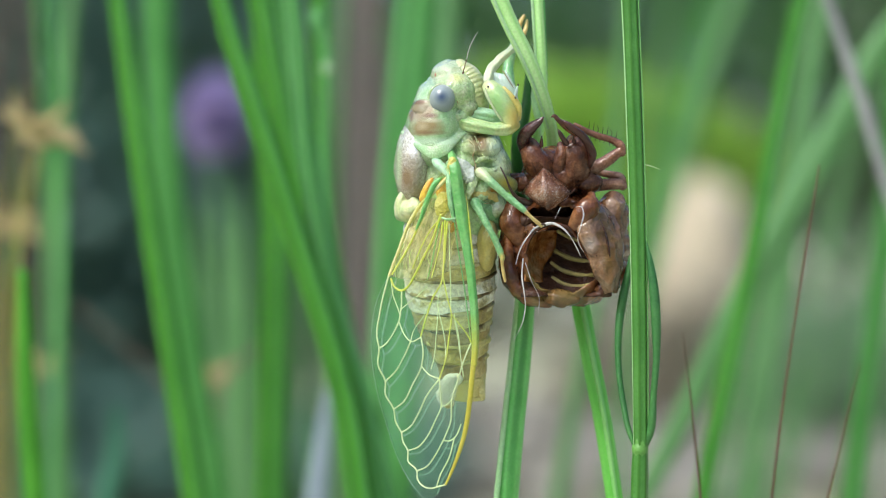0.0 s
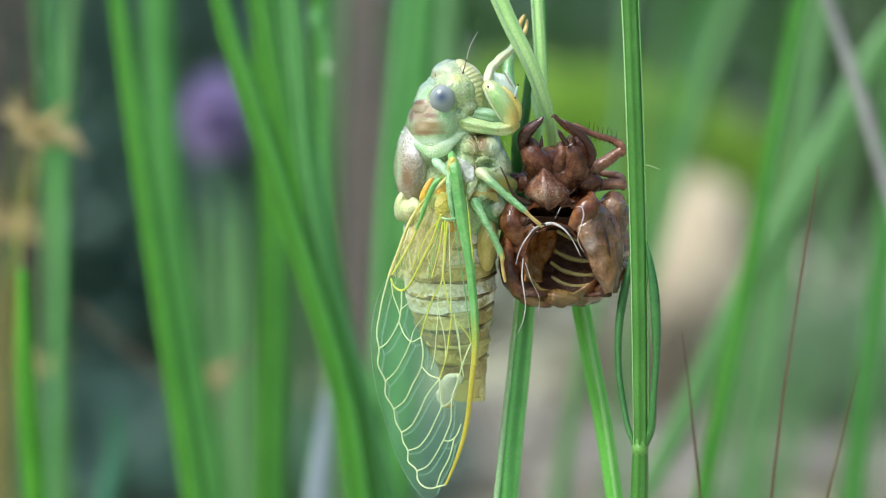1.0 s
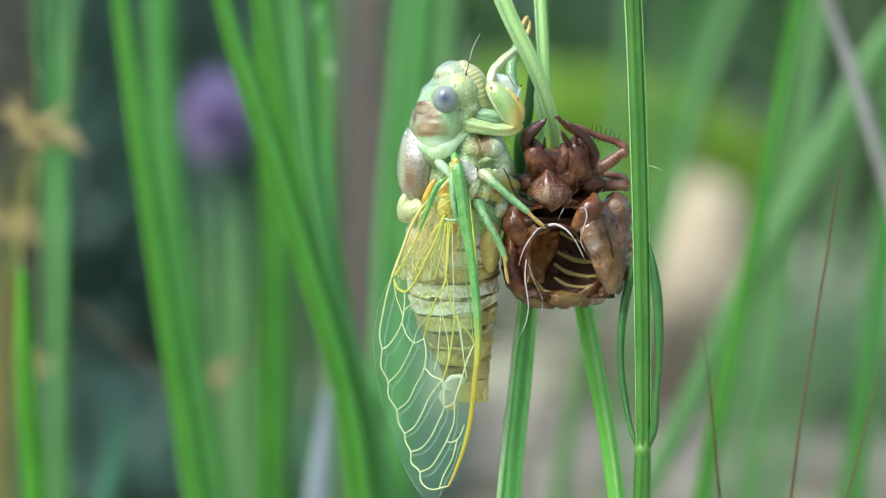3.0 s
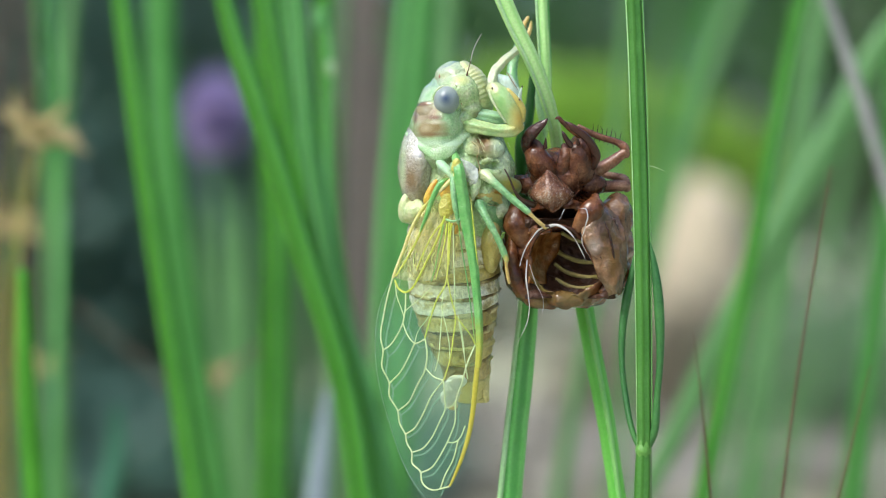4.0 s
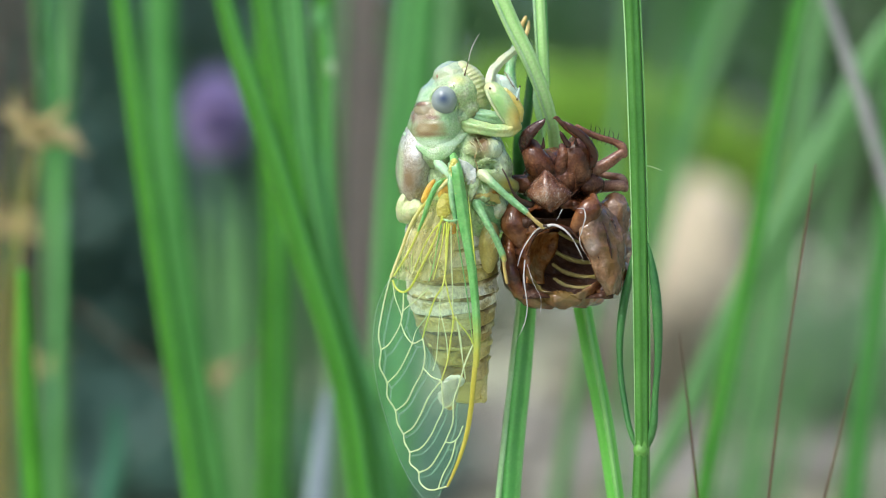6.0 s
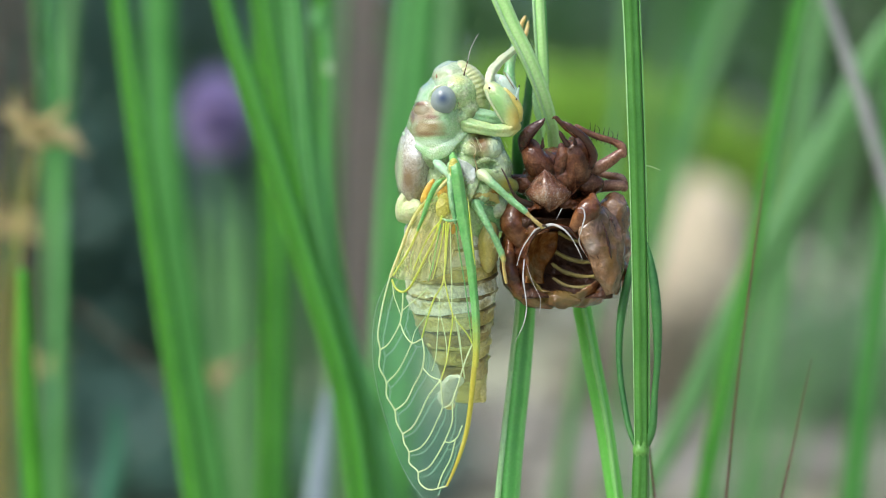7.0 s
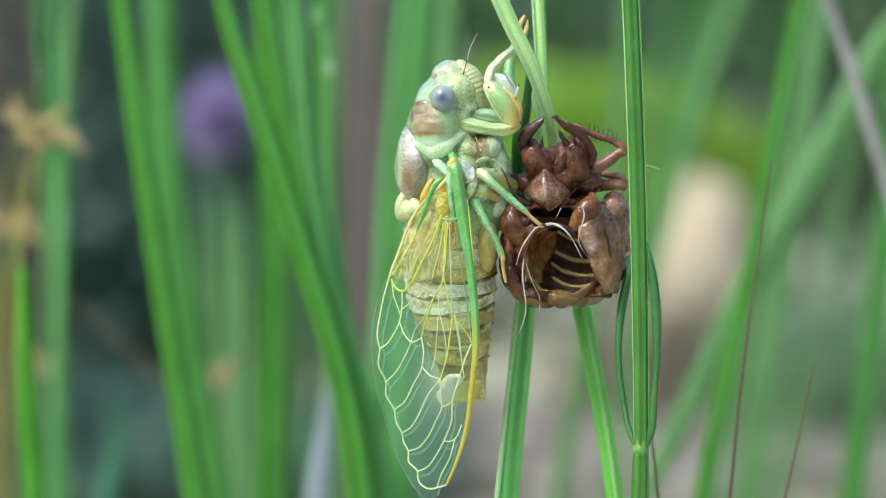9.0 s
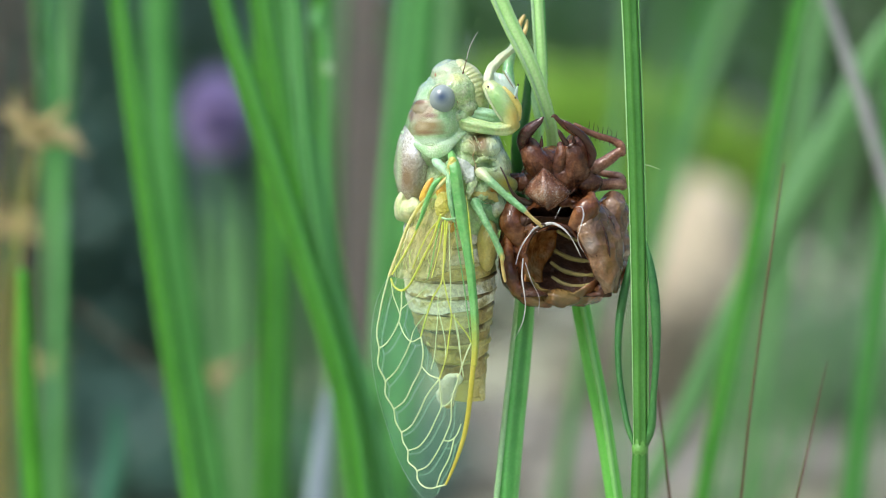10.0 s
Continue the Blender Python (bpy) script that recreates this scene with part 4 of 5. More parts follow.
for x, lean, d in ((650, 20, 330), (628, -6, 380), (672, -14, 300)):
    dry_twig(rooted([(x, -60, d, 17, 6), (x + lean, 120, d, 17, 6), (x + lean * 1.6, 330, d, 16, 6), (x + lean * 1.2, 880, d, 14, 6)]), "grey-brown withered blade far out of focus", M_TWIGG)
dry_twig(rooted([(130, 540, 170, 2, 2), (210, 605, 170, 3, 3), (300, 690, 170, 3.5, 3), (350, 780, 170, 3.5, 3), (372, 900, 170, 3.5, 3)]), "thin brownish twig leaning over", M_TWIG)
dry_twig(rooted([(486, 596, 150, 2, 2), (440, 628, 150, 4, 3), (396, 670, 150, 4, 3), (380, 760, 150, 4, 3), (376, 900, 150, 4, 3)]), "thin brownish twig leaning over", M_TWIG)


def purple_flower():
    rows = rooted([(384, 260, 330, 7, 7), (390, 420, 330, 7, 7), (396, 800, 330, 7, 7)])
    ob = thing("purple_flower", "round purple flower head on a thin stalk", "flower", at(*rows[-1][:3]))
    part("stalk", loft(rows, 8, 4, (1, 0)), M_BLADEG, ob)
    bm = bmesh.new()
    c = at(382, 208, 330)
    R = 66 * U * far(330)
    for k in range(420):
        zz = 1 - 2 * (k + 0.5) / 420
        a = k * 2.39996
        n = Vector((math.cos(a) * math.sqrt(1 - zz * zz), math.sin(a) * math.sqrt(1 - zz * zz), zz * 1.32))
        s = n.cross(Vector((0.3, 0.2, 1))).normalized() * R * 0.12
        u = n.cross(s).normalized() * R * 0.10
        tip = c + n * R * (1 + 0.1 * math.sin(k * 7.1))
        vs = [bm.verts.new(c + n * R * 0.3), bm.verts.new(tip - n * R * 0.3 + s), bm.verts.new(tip + u * 0.6), bm.verts.new(tip - n * R * 0.3 - s)]
        bm.faces.new((vs[0], vs[1], vs[2]))
        bm.faces.new((vs[0], vs[2], vs[3]))
    tagged(part("petals", bm, M_PETAL, ob), kind="stuff")
    part("calyx", blob(383, 290, 330, 12, 14, 12), M_BLADEG, ob)


purple_flower()


# ---- the newly moulted cicada ----
def wing_depth(x, z):
    """Depth of the wing's sheet in mm: vaulted over the body, swinging back towards its free edge."""
    over = max(0.0, min(1.0, (x - 690) / 110))
    drop = max(0.0, (z - 640) / 240)
    return -2.2 - 3.6 * over * over * (3 - 2 * over) + 1.6 * drop


def span(rows, z):
    zs = [r[0] for r in rows]
    return float(np.interp(z, zs, [r[1] for r in rows]))


WING_IN = [(296, 802), (340, 764), (390, 732), (440, 713), (490, 697), (515, 683), (540, 674), (600, 665), (650, 667), (700, 676), (760, 693), (820, 714), (860, 736), (880, 752), (888, 764)]
WING_OUT = [(296, 815), (340, 820), (390, 829), (440, 837), (500, 845), (560, 849), (620, 849), (680, 845), (740, 838), (790, 826), (830, 812), (860, 797), (880, 780), (888, 768)]


def build_wing(cicada, near=True):
    sx, sz = (0, 0) if near else (9, 10)

    def place(x, z):
        w = wing_depth(x, z)
        if near:
            return (x, z, w)
        return (x + sx - 0.03 * (z - 600), z + sz + 4 * math.sin(x * 0.05), 2.6 + 0.3 * (w + 2))

    grid = []
    for i in range(61):
        z = 296 + (888 - 296) * i / 60
        a, b = span(WING_IN, z), span(WING_OUT, z) - (0 if near else 12)
        grid.append([place(a + (b - a) * j / 18, z) for j in range(19)])
    wing = part("fore_wing", sheet(grid, 0.6, (1.5, 0.35)), M_WING, cicada, "clear soft wing membrane with a milky green tint")

    def vein(r, material, *pts, taper=1.0):
        if not near:
            r, material = r * 0.75, M_VEINF
        r *= 0.68
        n = len(pts) - 1
        rows = []
        for i, (x, z) in enumerate(pts):
            px, pz, pd = place(x, z)
            q = r * (1 + (taper - 1) * i / n)
            rows.append((px, pz, pd - 0.04, q, q * 0.8))
        part("vein", loft(rows, 8, 5), material, wing)

    vein(2.2, M_VEIN, (796, 395), (794, 450), (793, 482), (789, 506), (775, 530), (764, 562), (753, 600), taper=1.1)
    vein(2.0, M_VEINP, (753, 600), (757, 628), (754, 653), (738, 686), (722, 716), (705, 729))
    vein(1.9, M_VEIN, (792, 492), (800, 532), (807, 560), (803, 600), (797, 640), (786, 675))
    vein(2.0, M_VEINP, (786, 675), (764, 704), (748, 738), (734, 760), (719, 770))
    vein(2.0, M_VEINP, (842, 612), (830, 640), (818, 680), (808, 712), (806, 750), (793, 784))
    vein(2.0, M_VEINP, (793, 784), (780, 808), (764, 830), (746, 838))
    vein(1.8, M_VEINP, (793, 784), (803, 785), (813, 779), (824, 756))
    vein(1.9, M_VEINP, (812, 780), (803, 815), (788, 844), (781, 865))
    vein(2.1, M_VEINP, (697, 490), (686, 530), (680, 560), (675, 600), (679, 621), (677, 650), (690, 680), (690, 702), (705, 729), (708, 750), (719, 770))
    if near:
        vein(2.1, M_VEINP, (719, 770), (721, 785), (730, 802), (730, 820), (746, 838), (747, 852), (757, 865), (770, 869), (783, 866), (798, 862))
    vein(1.9, M_VEINP, (719, 520), (718, 550), (714, 573), (702, 598), (690, 614), (679, 621))
    vein(1.8, M_VEINP, (714, 573), (722, 594), (735, 609), (753, 602))
    vein(1.9, M_VEINP, (735, 609), (722, 638), (708, 662), (690, 680))
    vein(1.8, M_VEINP, (754, 653), (768, 668), (786, 675))
    vein(1.9, M_VEINP, (786, 675), (788, 705), (789, 724), (779, 748), (764, 778), (748, 796), (730, 802))
    if near:
        vein(5.0, M_VEINY, (806, 312), (780, 340), (752, 368), (731, 402), (715, 445), (702, 478), (697, 492), taper=0.8)
        vein(3.0, M_VEIN, (788, 385), (775, 425), (757, 462), (741, 494), (730, 512), (718, 519), (706, 512), (700, 498), taper=0.9)
        vein(2.4, M_VEIN, (789, 390), (772, 410), (750, 450), (738, 480), taper=0.6)
        vein(1.7, M_VEIN, (807, 560), (820, 577), (836, 598), (845, 618))
        vein(1.6, M_VEINP, (789, 724), (799, 721), (808, 712))
        vein(1.6, M_COSTA, (812, 395), (818, 440), (828, 500), (836, 560), (842, 612))
        vein(2.6, M_VEIN, (800, 398), (797, 430), (795, 470), taper=0.8)
        vein(1.4, M_VEINP, (803, 400), (804, 460), (806, 520), (806, 555))
        vein(1.2, M_VEINP, (789, 506), (783, 545), (790, 578), (796, 610), (797, 640))
        vein(1.2, M_VEINP, (783, 560), (780, 600), (776, 640), (771, 658))
        vein(3.2, M_VEIN, (756, 388), (742, 420), (727, 450), (712, 474), (702, 490), taper=0.7)
        vein(2.2, M_VEIN, (792, 398), (788, 430), (780, 466), (772, 496), taper=0.6)
        vein(1.3, M_VEINP, (700, 500), (704, 528), (712, 550), (716, 562))
        vein(1.3, M_VEINP, (764, 512), (745, 530), (726, 545), (717, 553))
        vein(1.3, M_VEINP, (812, 562), (818, 600), (824, 640), (829, 672))
        vein(1.2, M_VEINP, (775, 530), (757, 566), (740, 590), (735, 608))
        vein(1.2, M_VEINP, (812, 560), (820, 600), (824, 640), (828, 672))
        vein(2.0, M_COSTA, (786, 400), (778, 440), (770, 480), (764, 500), taper=0.5)
    if not near:
        return wing
    vein(0.5, M_VEINF, (697, 492), (684, 515), (674, 540), (665, 600), (667, 650), (676, 700), (693, 760), (714, 820), (736, 860), (752, 880))
    costa = [(812, 298, 9), (818, 345, 11), (827, 400, 10.5), (836, 450, 9), (843, 510, 7.5), (848, 570, 7), (849, 612, 6.2), (847, 650, 5.4)]
    part("costa", loft([(803, 262, -3.6, 4, 4), (806, 276, -4.6, 6, 5)] + [(*place(x, z)[:2], place(x, z)[2] - 0.1, r, r * 0.7) for x, z, r in costa], 24, 6, (1, 1), lambda v, a: 1 + 0.10 * math.cos(5 * a)), M_COSTA, wing, "green leading edge")
    edge = [(847, 640, 4.6), (845, 660, 5), (839, 720, 4.6), (831, 770, 4.2), (819, 810, 3.4), (805, 845, 2.6), (797, 862, 2)]
    part("costa", loft([(*place(x, z)[:2], place(x, z)[2] - 0.1, r, r * 0.6) for x, z, r in edge], 10, 5), M_EDGE, wing, "yellow leading edge towards the tip")
    for k in range(8):
        x = 706 + k * 8
        part("crease", loft([(x + 16, 424 + k * 2, wing_depth(x, 440) + 0.2, 0.9), (x + 3, 460, wing_depth(x, 470) + 0.2, 1.2), (x + 2 + 2 * k, 494 - (k % 3) * 7, wing_depth(x, 490) + 0.2, 0.8)], 6, 4), M_VEINP, wing, "pale fold of the hind wing")
    return wing


def build_cicada():
    c = thing("cicada", "freshly moulted pale green cicada hanging with soft clear wings", "cicada", CICADA)
    # head
    head = melt("head", [blob(814, 168, -0.4, 47, 48, 86, -15, (3, 0.5), 40), blob(806, 138, -0.6, 36, 27, 62, -14, (4, 0.9), 32),
                         blob(828, 194, -1.4, 33, 36, 50, -25, (4, 0.8), 32), blob(812, 146, -3.0, 16, 12, 14, 30), blob(840, 206, -1.8, 18, 12, 30, 30),
                         blob(818, 212, -2.6, 24, 18, 30, 0)], M_HEAD, c, "", 1.3, 20)
    part("eye", blob(791, 180, -4.5, 22.5, 25.5, 22, 6, (0, 1), 40), M_EYE, head, "glossy grey-blue eye")
    part("eye_rim", loft([(791 + 24 * math.cos(a), 180 + 26 * math.sin(a), -4.15, 3, 4) for a in [k * math.pi / 8 for k in range(17)]], 8, 3), M_HEAD, head)
    part("ocellus", blob(781, 137, -2.5, 4, 4.5, 4), M_RED, head, "small red ocellus")
    part("ocellus", blob(794, 131, -2.9, 4, 3, 4), M_RED, head, "small red ocellus")
    part("clypeus", loft([(822, 122, -1.4, 13, 34), (834, 138, -1.4, 22, 42), (844, 158, -1.4, 25, 44), (853, 180, -1.3, 22, 40), (860, 202, -1.2, 14, 28)],
                                32, 14, (1, 1), lambda v, a: 1 + 0.018 * math.sin(v * 2 * math.pi * 12)), M_CLYPEUS, c, "swollen yellowish face with cross ribs")
    part("antenna", loft([(826, 140, -3.4, 2.4), (829, 128, -3.9, 1.0), (834, 110, -4.1, 0.8)], 8, 4), M_AWN, head, "dark antenna base")
    part("antenna_tip", loft([(834, 110, -4.1, 0.75), (838, 92, -4.3, 0.65), (846, 74, -4.5, 0.5), (853, 62, -4.6, 0.4)], 6, 4), M_THREAD, head, "fine pale antenna tip")
    part("beak", loft([(858, 200, -1.2, 12, 16), (866, 216, -1, 9, 10), (872, 250, -0.8, 6, 7), (880, 300, -0.6, 4, 5)], 12, 5), M_PLEURA, c)
    # thorax
    lobes = [loft([(742, 198, -3.5, 6, 4), (754, 193, -4.1, 13, 6), (770, 196, -4.4, 12, 6), (784, 205, -4.6, 4, 4)], 14, 5, (1, 1), None, (2, 1)),
             loft([(746, 223, -3.9, 5, 4), (762, 230, -4.4, 11, 6), (780, 233, -4.7, 10, 6), (796, 236, -4.8, 4, 4)], 14, 5, (1, 1), None, (2, 1))]
    rim = loft([(722, 240, -1.2, 5, 6), (736, 252, -2.8, 7, 5), (756, 266, -4.2, 9, 5), (776, 274, -4.75, 14, 4), (792, 269, -4.85, 13, 4), (808, 256, -4.45, 9, 4), (832, 238, -3.5, 5, 5)], 14, 6, (1, 1), None, (1, 1))
    melt("pronotum", [loft([(797, 164, 0, 38, 62), (789, 182, 0, 46, 88), (784, 205, 0, 50, 100), (781, 232, 0, 57, 104), (780, 264, 0, 52, 100)], 40, 8, (1, 1), None, (3, 0.6)), *lobes, rim],
         M_PRONOTUM, c, "pale green shoulder plate with brown wrinkled marks", 1.3, 12)
    for pts in (((826, 196), (832, 204), (828, 214)), ((838, 200), (834, 212), (840, 222)), ((806, 150), (816, 168), (818, 186))):
        part("groove", loft([(x, z, -5.25 * math.sqrt(max(0.1, 1 - ((x - 783) / 56) ** 2)), 0.7, 3) for x, z in pts], 8, 6, (1, 1), None, (1.2, 1.2)), M_SEAM, c, "brown groove")
    part("mesonotum", loft([(752, 236, 0.4, 30, 70), (745, 265, 0.4, 36, 84), (742, 300, 0.4, 37, 88), (742, 335, 0.4, 33, 78), (746, 358, 0.4, 26, 60)], 36, 8, (1, 1), None, (3, 0.6)), M_MESO, c, "whitish back plate with brown patches")
    melt("scutellum", [blob(728, 372, 0.2, 22, 25, 55, 15, (4, 0.7), 28), loft([(724, 348, -1.6, 8), (716, 362, -1.8, 9), (718, 382, -1.8, 8), (734, 396, -1.6, 6)], 12, 5), loft([(740, 362, -2.6, 9), (752, 378, -3.2, 9), (760, 396, -3.4, 8)], 12, 5), blob(737, 376, -1.6, 22, 20, 34), blob(717, 376, -0.8, 11, 20, 28)], M_SCUT, c, "", 1.3, 22, (1.2, 0.5))
    melt("thorax", [loft([(812, 238, 0.2, 66, 80), (826, 285, 0.2, 76, 86), (822, 335, 0.2, 82, 86), (812, 395, 0.2, 80, 84)], 40, 8, (1, 1), None, (6, 0.5)),
                    blob(866, 266, -3.0, 26, 26, 32, 20, (6, 0.9)), blob(886, 296, -1.8, 26, 34, 40, -20, (6, 0.9)), blob(856, 340, -3.2, 26, 24, 28, 10, (6, 0.9)),
                    blob(884, 372, -1.6, 22, 26, 36, 0, (6, 0.9)), blob(842, 268, -3.8, 18, 16, 20, 40, (5, 1)), blob(868, 312, -3.4, 22, 10, 20, -20, (4, 1))],
         M_PLEURA, c, "pale green side plates with brown hollows", 1.3, 8, (0.9, 0.6))
    pleats = []
    for k in range(9):
        t = k / 8
        ex, ez = 816 + 22 * t * t, 284 + 50 * t
        pleats.append(loft([(846, 301, -4.9, 1.6, 1.6), ((846 + ex) / 2 + 2, (301 + ez) / 2, -5.15, 3.2, 2.2), (ex, ez, -5.05 + 0.2 * t, 3.4 - t, 2)], 12, 6, (1, 1), None, (1.5, 1.3)))
    melt("side_plate", pleats, M_PLATE, c, "silvery pleated side plate", 1.0, 3)
    part("side_plate", loft([(852, 318, -4.6, 4, 3), (844, 330, -4.9, 8, 5), (838, 344, -4.9, 7, 5), (836, 354, -4.7, 4, 3)], 16, 6, (1, 1), None, (2, 1.5)), M_PLEURA, c)
    part("side_plate", loft([(852, 290, -4.5, 3, 3), (866, 284, -4.3, 5, 4), (884, 286, -3.6, 4, 4)], 12, 6, (1, 1), None, (3, 1.6)), M_PLEURA, c)
    part("side_plate", loft([(880, 252, -3.0, 4, 5), (892, 272, -2.8, 6, 6), (903, 300, -2.2, 5, 6), (909, 322, -1.6, 3, 5)], 12, 6, (1, 1), None, (3, 1.2)), M_LEG, c)
    part("side_plate", loft([(846, 352, -4.3, 4, 3), (862, 346, -4.3, 8, 4), (880, 352, -3.6, 7, 4), (890, 364, -3, 3, 3)], 12, 6, (1, 1), None, (3, 1.6)), M_OPER, c)
    for pts in (((846, 284), (850, 300), (843, 318), (848, 344)), ((850, 301), (872, 306), (898, 312)), ((836, 252), (848, 264), (845, 282)), ((862, 244), (876, 262), (884, 282), (900, 300)), ((846, 350), (858, 362), (880, 366))):
        part("seam", loft([(x, z, -4.65 + max(0, x - 850) * 0.034, 0.8, 2.4) for x, z in pts], 8, 5, (1, 1), None, (1.5, 1.5)), M_DARK, c, "dark seam between side plates")
    rnd = random.Random(31)
    for k in range(24):
        x, z = rnd.uniform(842, 900), rnd.uniform(244, 290)
        a = rnd.uniform(0.15, 0.6)
        ln = rnd.uniform(6, 12)
        d = -4.85 + abs(x - 862) * 0.022
        part("hair", loft([(x, z, d + 0.4, 0.4), (x + ln * 0.5 * math.sin(a), z + ln * 0.5 * math.cos(a), d + 0.1, 0.35), (x + ln * math.sin(a * 1.3), z + ln * math.cos(a), d - 0.1, 0.25)], 5, 2), M_VEINP, c)
    part("wing_hinge", blob(808, 294, -5.8, 8, 12, 6, 8, (3, 1.4)), M_YELLOW, c, "yellow wing hinge")
    part("wing_hinge", blob(808, 306, -5.9, 5, 9, 5, 0, (2, 1)), M_ORANGE, c, "orange wing hinge")
    part("wing_hinge", blob(791, 335, -5.5, 11, 20, 4, 22, (1.5, 1.0)), M_ORANGE, c, "orange wing hinge")
    part("wing_hinge", blob(791, 366, -5.5, 14, 23, 6, 8, (2.5, 1.4), 36), M_YELLOW, c, "yellow folded wing base")
    part("wing_hinge", blob(806, 405, -5.3, 9, 12, 6, 0, (2, 1)), M_ORANGE, c, "orange wing hinge")
    part("wing_hinge", blob(763, 340, -4.6, 7, 24, 4, 28, (1.5, 1.2)), M_ORANGE, c, "orange wing hinge")
    part("wing_base", loft([(776, 290, -4.9, 5), (781, 294, -5.2, 8), (790, 301, -5.4, 8), (798, 312, -5.7, 5), (800, 322, -5.6, 2)], 16, 6, (1, 1), None, (3, 1)), M_COLLAR, c, "pale green wing root plate")
    part("wing_base", loft([(802, 292, -5.2, 4), (802, 325, -5.9, 5.5), (806, 365, -6.1, 5), (812, 396, -5.9, 3)], 12, 5, (1, 1), None, (1.2, 1.2)), M_LEG, c)
    part("wing_base", loft([(795, 318, -5.5, 2), (787, 322, -5.5, 4.5), (779, 329, -5.5, 5.5), (771, 343, -5.5, 5), (763, 362, -5.3, 4.6), (755, 386, -5.1, 3.6), (745, 410, -4.9, 2)], 12, 5), M_COSTA, c, "green hind wing root")
    part("wing_hinge", loft([(806, 300, -5.6, 3), (811, 330, -5.9, 4), (816, 365, -6.0, 3.6), (820, 392, -5.9, 2)], 10, 5, (1, 1), None, (1.5, 1.4)), M_ORANGE, c, "orange wing hinge")
    part("wing_base", loft([(790, 390, -5.7, 2), (800, 393, -5.9, 2.2), (814, 391, -6.0, 2.2), (828, 384, -6.1, 2)], 10, 5), M_LEG, c)
    part("wing_base", loft([(834, 352, -5.8, 0.5), (840, 410, -6.1, 1.5), (847, 480, -5.9, 1.6), (853, 560, -5.8, 1.4), (854, 606, -5.7, 1.2)], 8, 6), M_VEIN, c, "yellow rim of the leading edge")
    for k in range(9):
        t = k / 8
        part("spine", loft([(856 + 36 * t, 386 + 66 * t, -5.2, 0.7), (852 + 36 * t, 392 + 66 * t, -5.4, 0.25)], 5, 2), M_VEINP, c)
    # abdomen, segment by segment
    cuts = [392, 428, 458, 486, 514, 542, 572, 602, 634, 668, 704]
    outline = [(392, 796, 74, 84), (450, 802, 83, 84), (520, 805, 79, 80), (580, 812, 65, 70), (640, 824, 46, 52), (690, 833, 34, 38), (704, 836, 28, 32)]

    def girth(z):
        zs = [q[0] for q in outline]
        return [float(np.interp(z, zs, [q[i] for q in outline])) for i in (1, 2, 3)]

    for k, (a, b) in enumerate(zip(cuts, cuts[1:])):
        rows = []
        for t, f in ((0.0, 0.94), (0.12, 0.985), (0.45, 1.0), (0.8, 1.015), (0.95, 1.0), (1.0, 0.95)):
            z = a + (b - a) * t
            x, r, rd = girth(z)
            rows.append((x, z, 0.2, r * f, rd * f))
        part("abdomen_segment", loft(rows, 44, 3, (0, 0), None, (3.5, 0.9), None, 0.22), (M_ABDOP, M_ABDOP, M_ABDO, M_ABDOP, M_ABDOP, M_ABDO, M_ABDOD, M_ABDO, M_ABDOD, M_OPER)[k], c)
        x, r, rd = girth(b)
        wide = (3, 3, 3, 3.5, 4.5, 6, 4, 3, 3, 3)[k]
        part("fold", loft([(x, b - wide, 0.2, r * 1.0, rd * 1.0), (x, b, 0.2, r * 1.015, rd * 1.015), (x, b + wide, 0.2, r * 1.0, rd * 1.0)], 44, 2, (0, 0), None, (6, 1.1), None, 0.22), M_DARK if k < 6 else M_OPER, c, "dark fold between two segments" if k < 6 else "olive fold between two segments")
    part("operculum", blob(868, 436, -1.6, 22, 52, 46, 4, (3, 0.6)), M_OPER, c, "olive yellow belly plate")
    melt("tail", [blob(803, 686, -3.9, 16, 21, 11, 10, (6, 0.7), 36), blob(792, 706, -3.9, 12, 13, 9, 0, (6, 0.7), 32), blob(801, 719, -3.9, 11, 9, 8, 0, (3, 0.5)), blob(815, 676, -3.2, 12, 12, 14)],
         M_FUZZ, c, "downy pale tip of the abdomen", 1.2, 10, (1.5, 0.7))
    down = bmesh.new()
    for k in range(260):
        a, q = rnd.uniform(0, 6.28), rnd.random() ** 0.5
        x, z = 799 + 15 * q * math.cos(a) - 5 * q * math.sin(a), 694 + 25 * q * math.sin(a)
        d = -4.0 - 0.55 * math.sqrt(1 - q * q)
        out, ln = a + rnd.uniform(-0.9, 0.9), rnd.uniform(3, 7)
        ex, ez = ln * math.cos(out), ln * math.sin(out) + 2
        loft([(x, z, d + 0.05, 0.6), (x + ex * 0.5, z + ez * 0.5, d - 0.2, 0.45), (x + ex, z + ez + 1, d - 0.25 + 0.3 * rnd.random(), 0.2)], 4, 1, (None, None), None, (0, 1), down)
    tagged(part("down", down, M_DOWN, c, "soft white down"), kind="stuff")
    part("tail", loft([(846, 640, -0.6, 14, 18), (856, 680, -0.6, 11, 14), (860, 708, -0.6, 7, 9)], 14, 5), M_ABDO, c)
    build_wing(c, False)
    build_wing(c, True)
    folds = []
    for i in range(19):
        t = i / 18
        left = (762 - 62 * t ** 0.9, 352 + 142 * t)
        right = (824 - 22 * t, 366 + 120 * t)
        row = []
        for k in range(37):
            u = k / 36
            x, z = left[0] + (right[0] - left[0]) * u, left[1] + (right[1] - left[1]) * u + 10 * t * math.sin(u * math.pi)
            row.append((x, z, wing_depth(x, z) + 0.35 + 0.16 * math.sin(u * 34 + 1.5 * math.sin(3 * t)) * (0.4 + t)))
        folds.append(row)
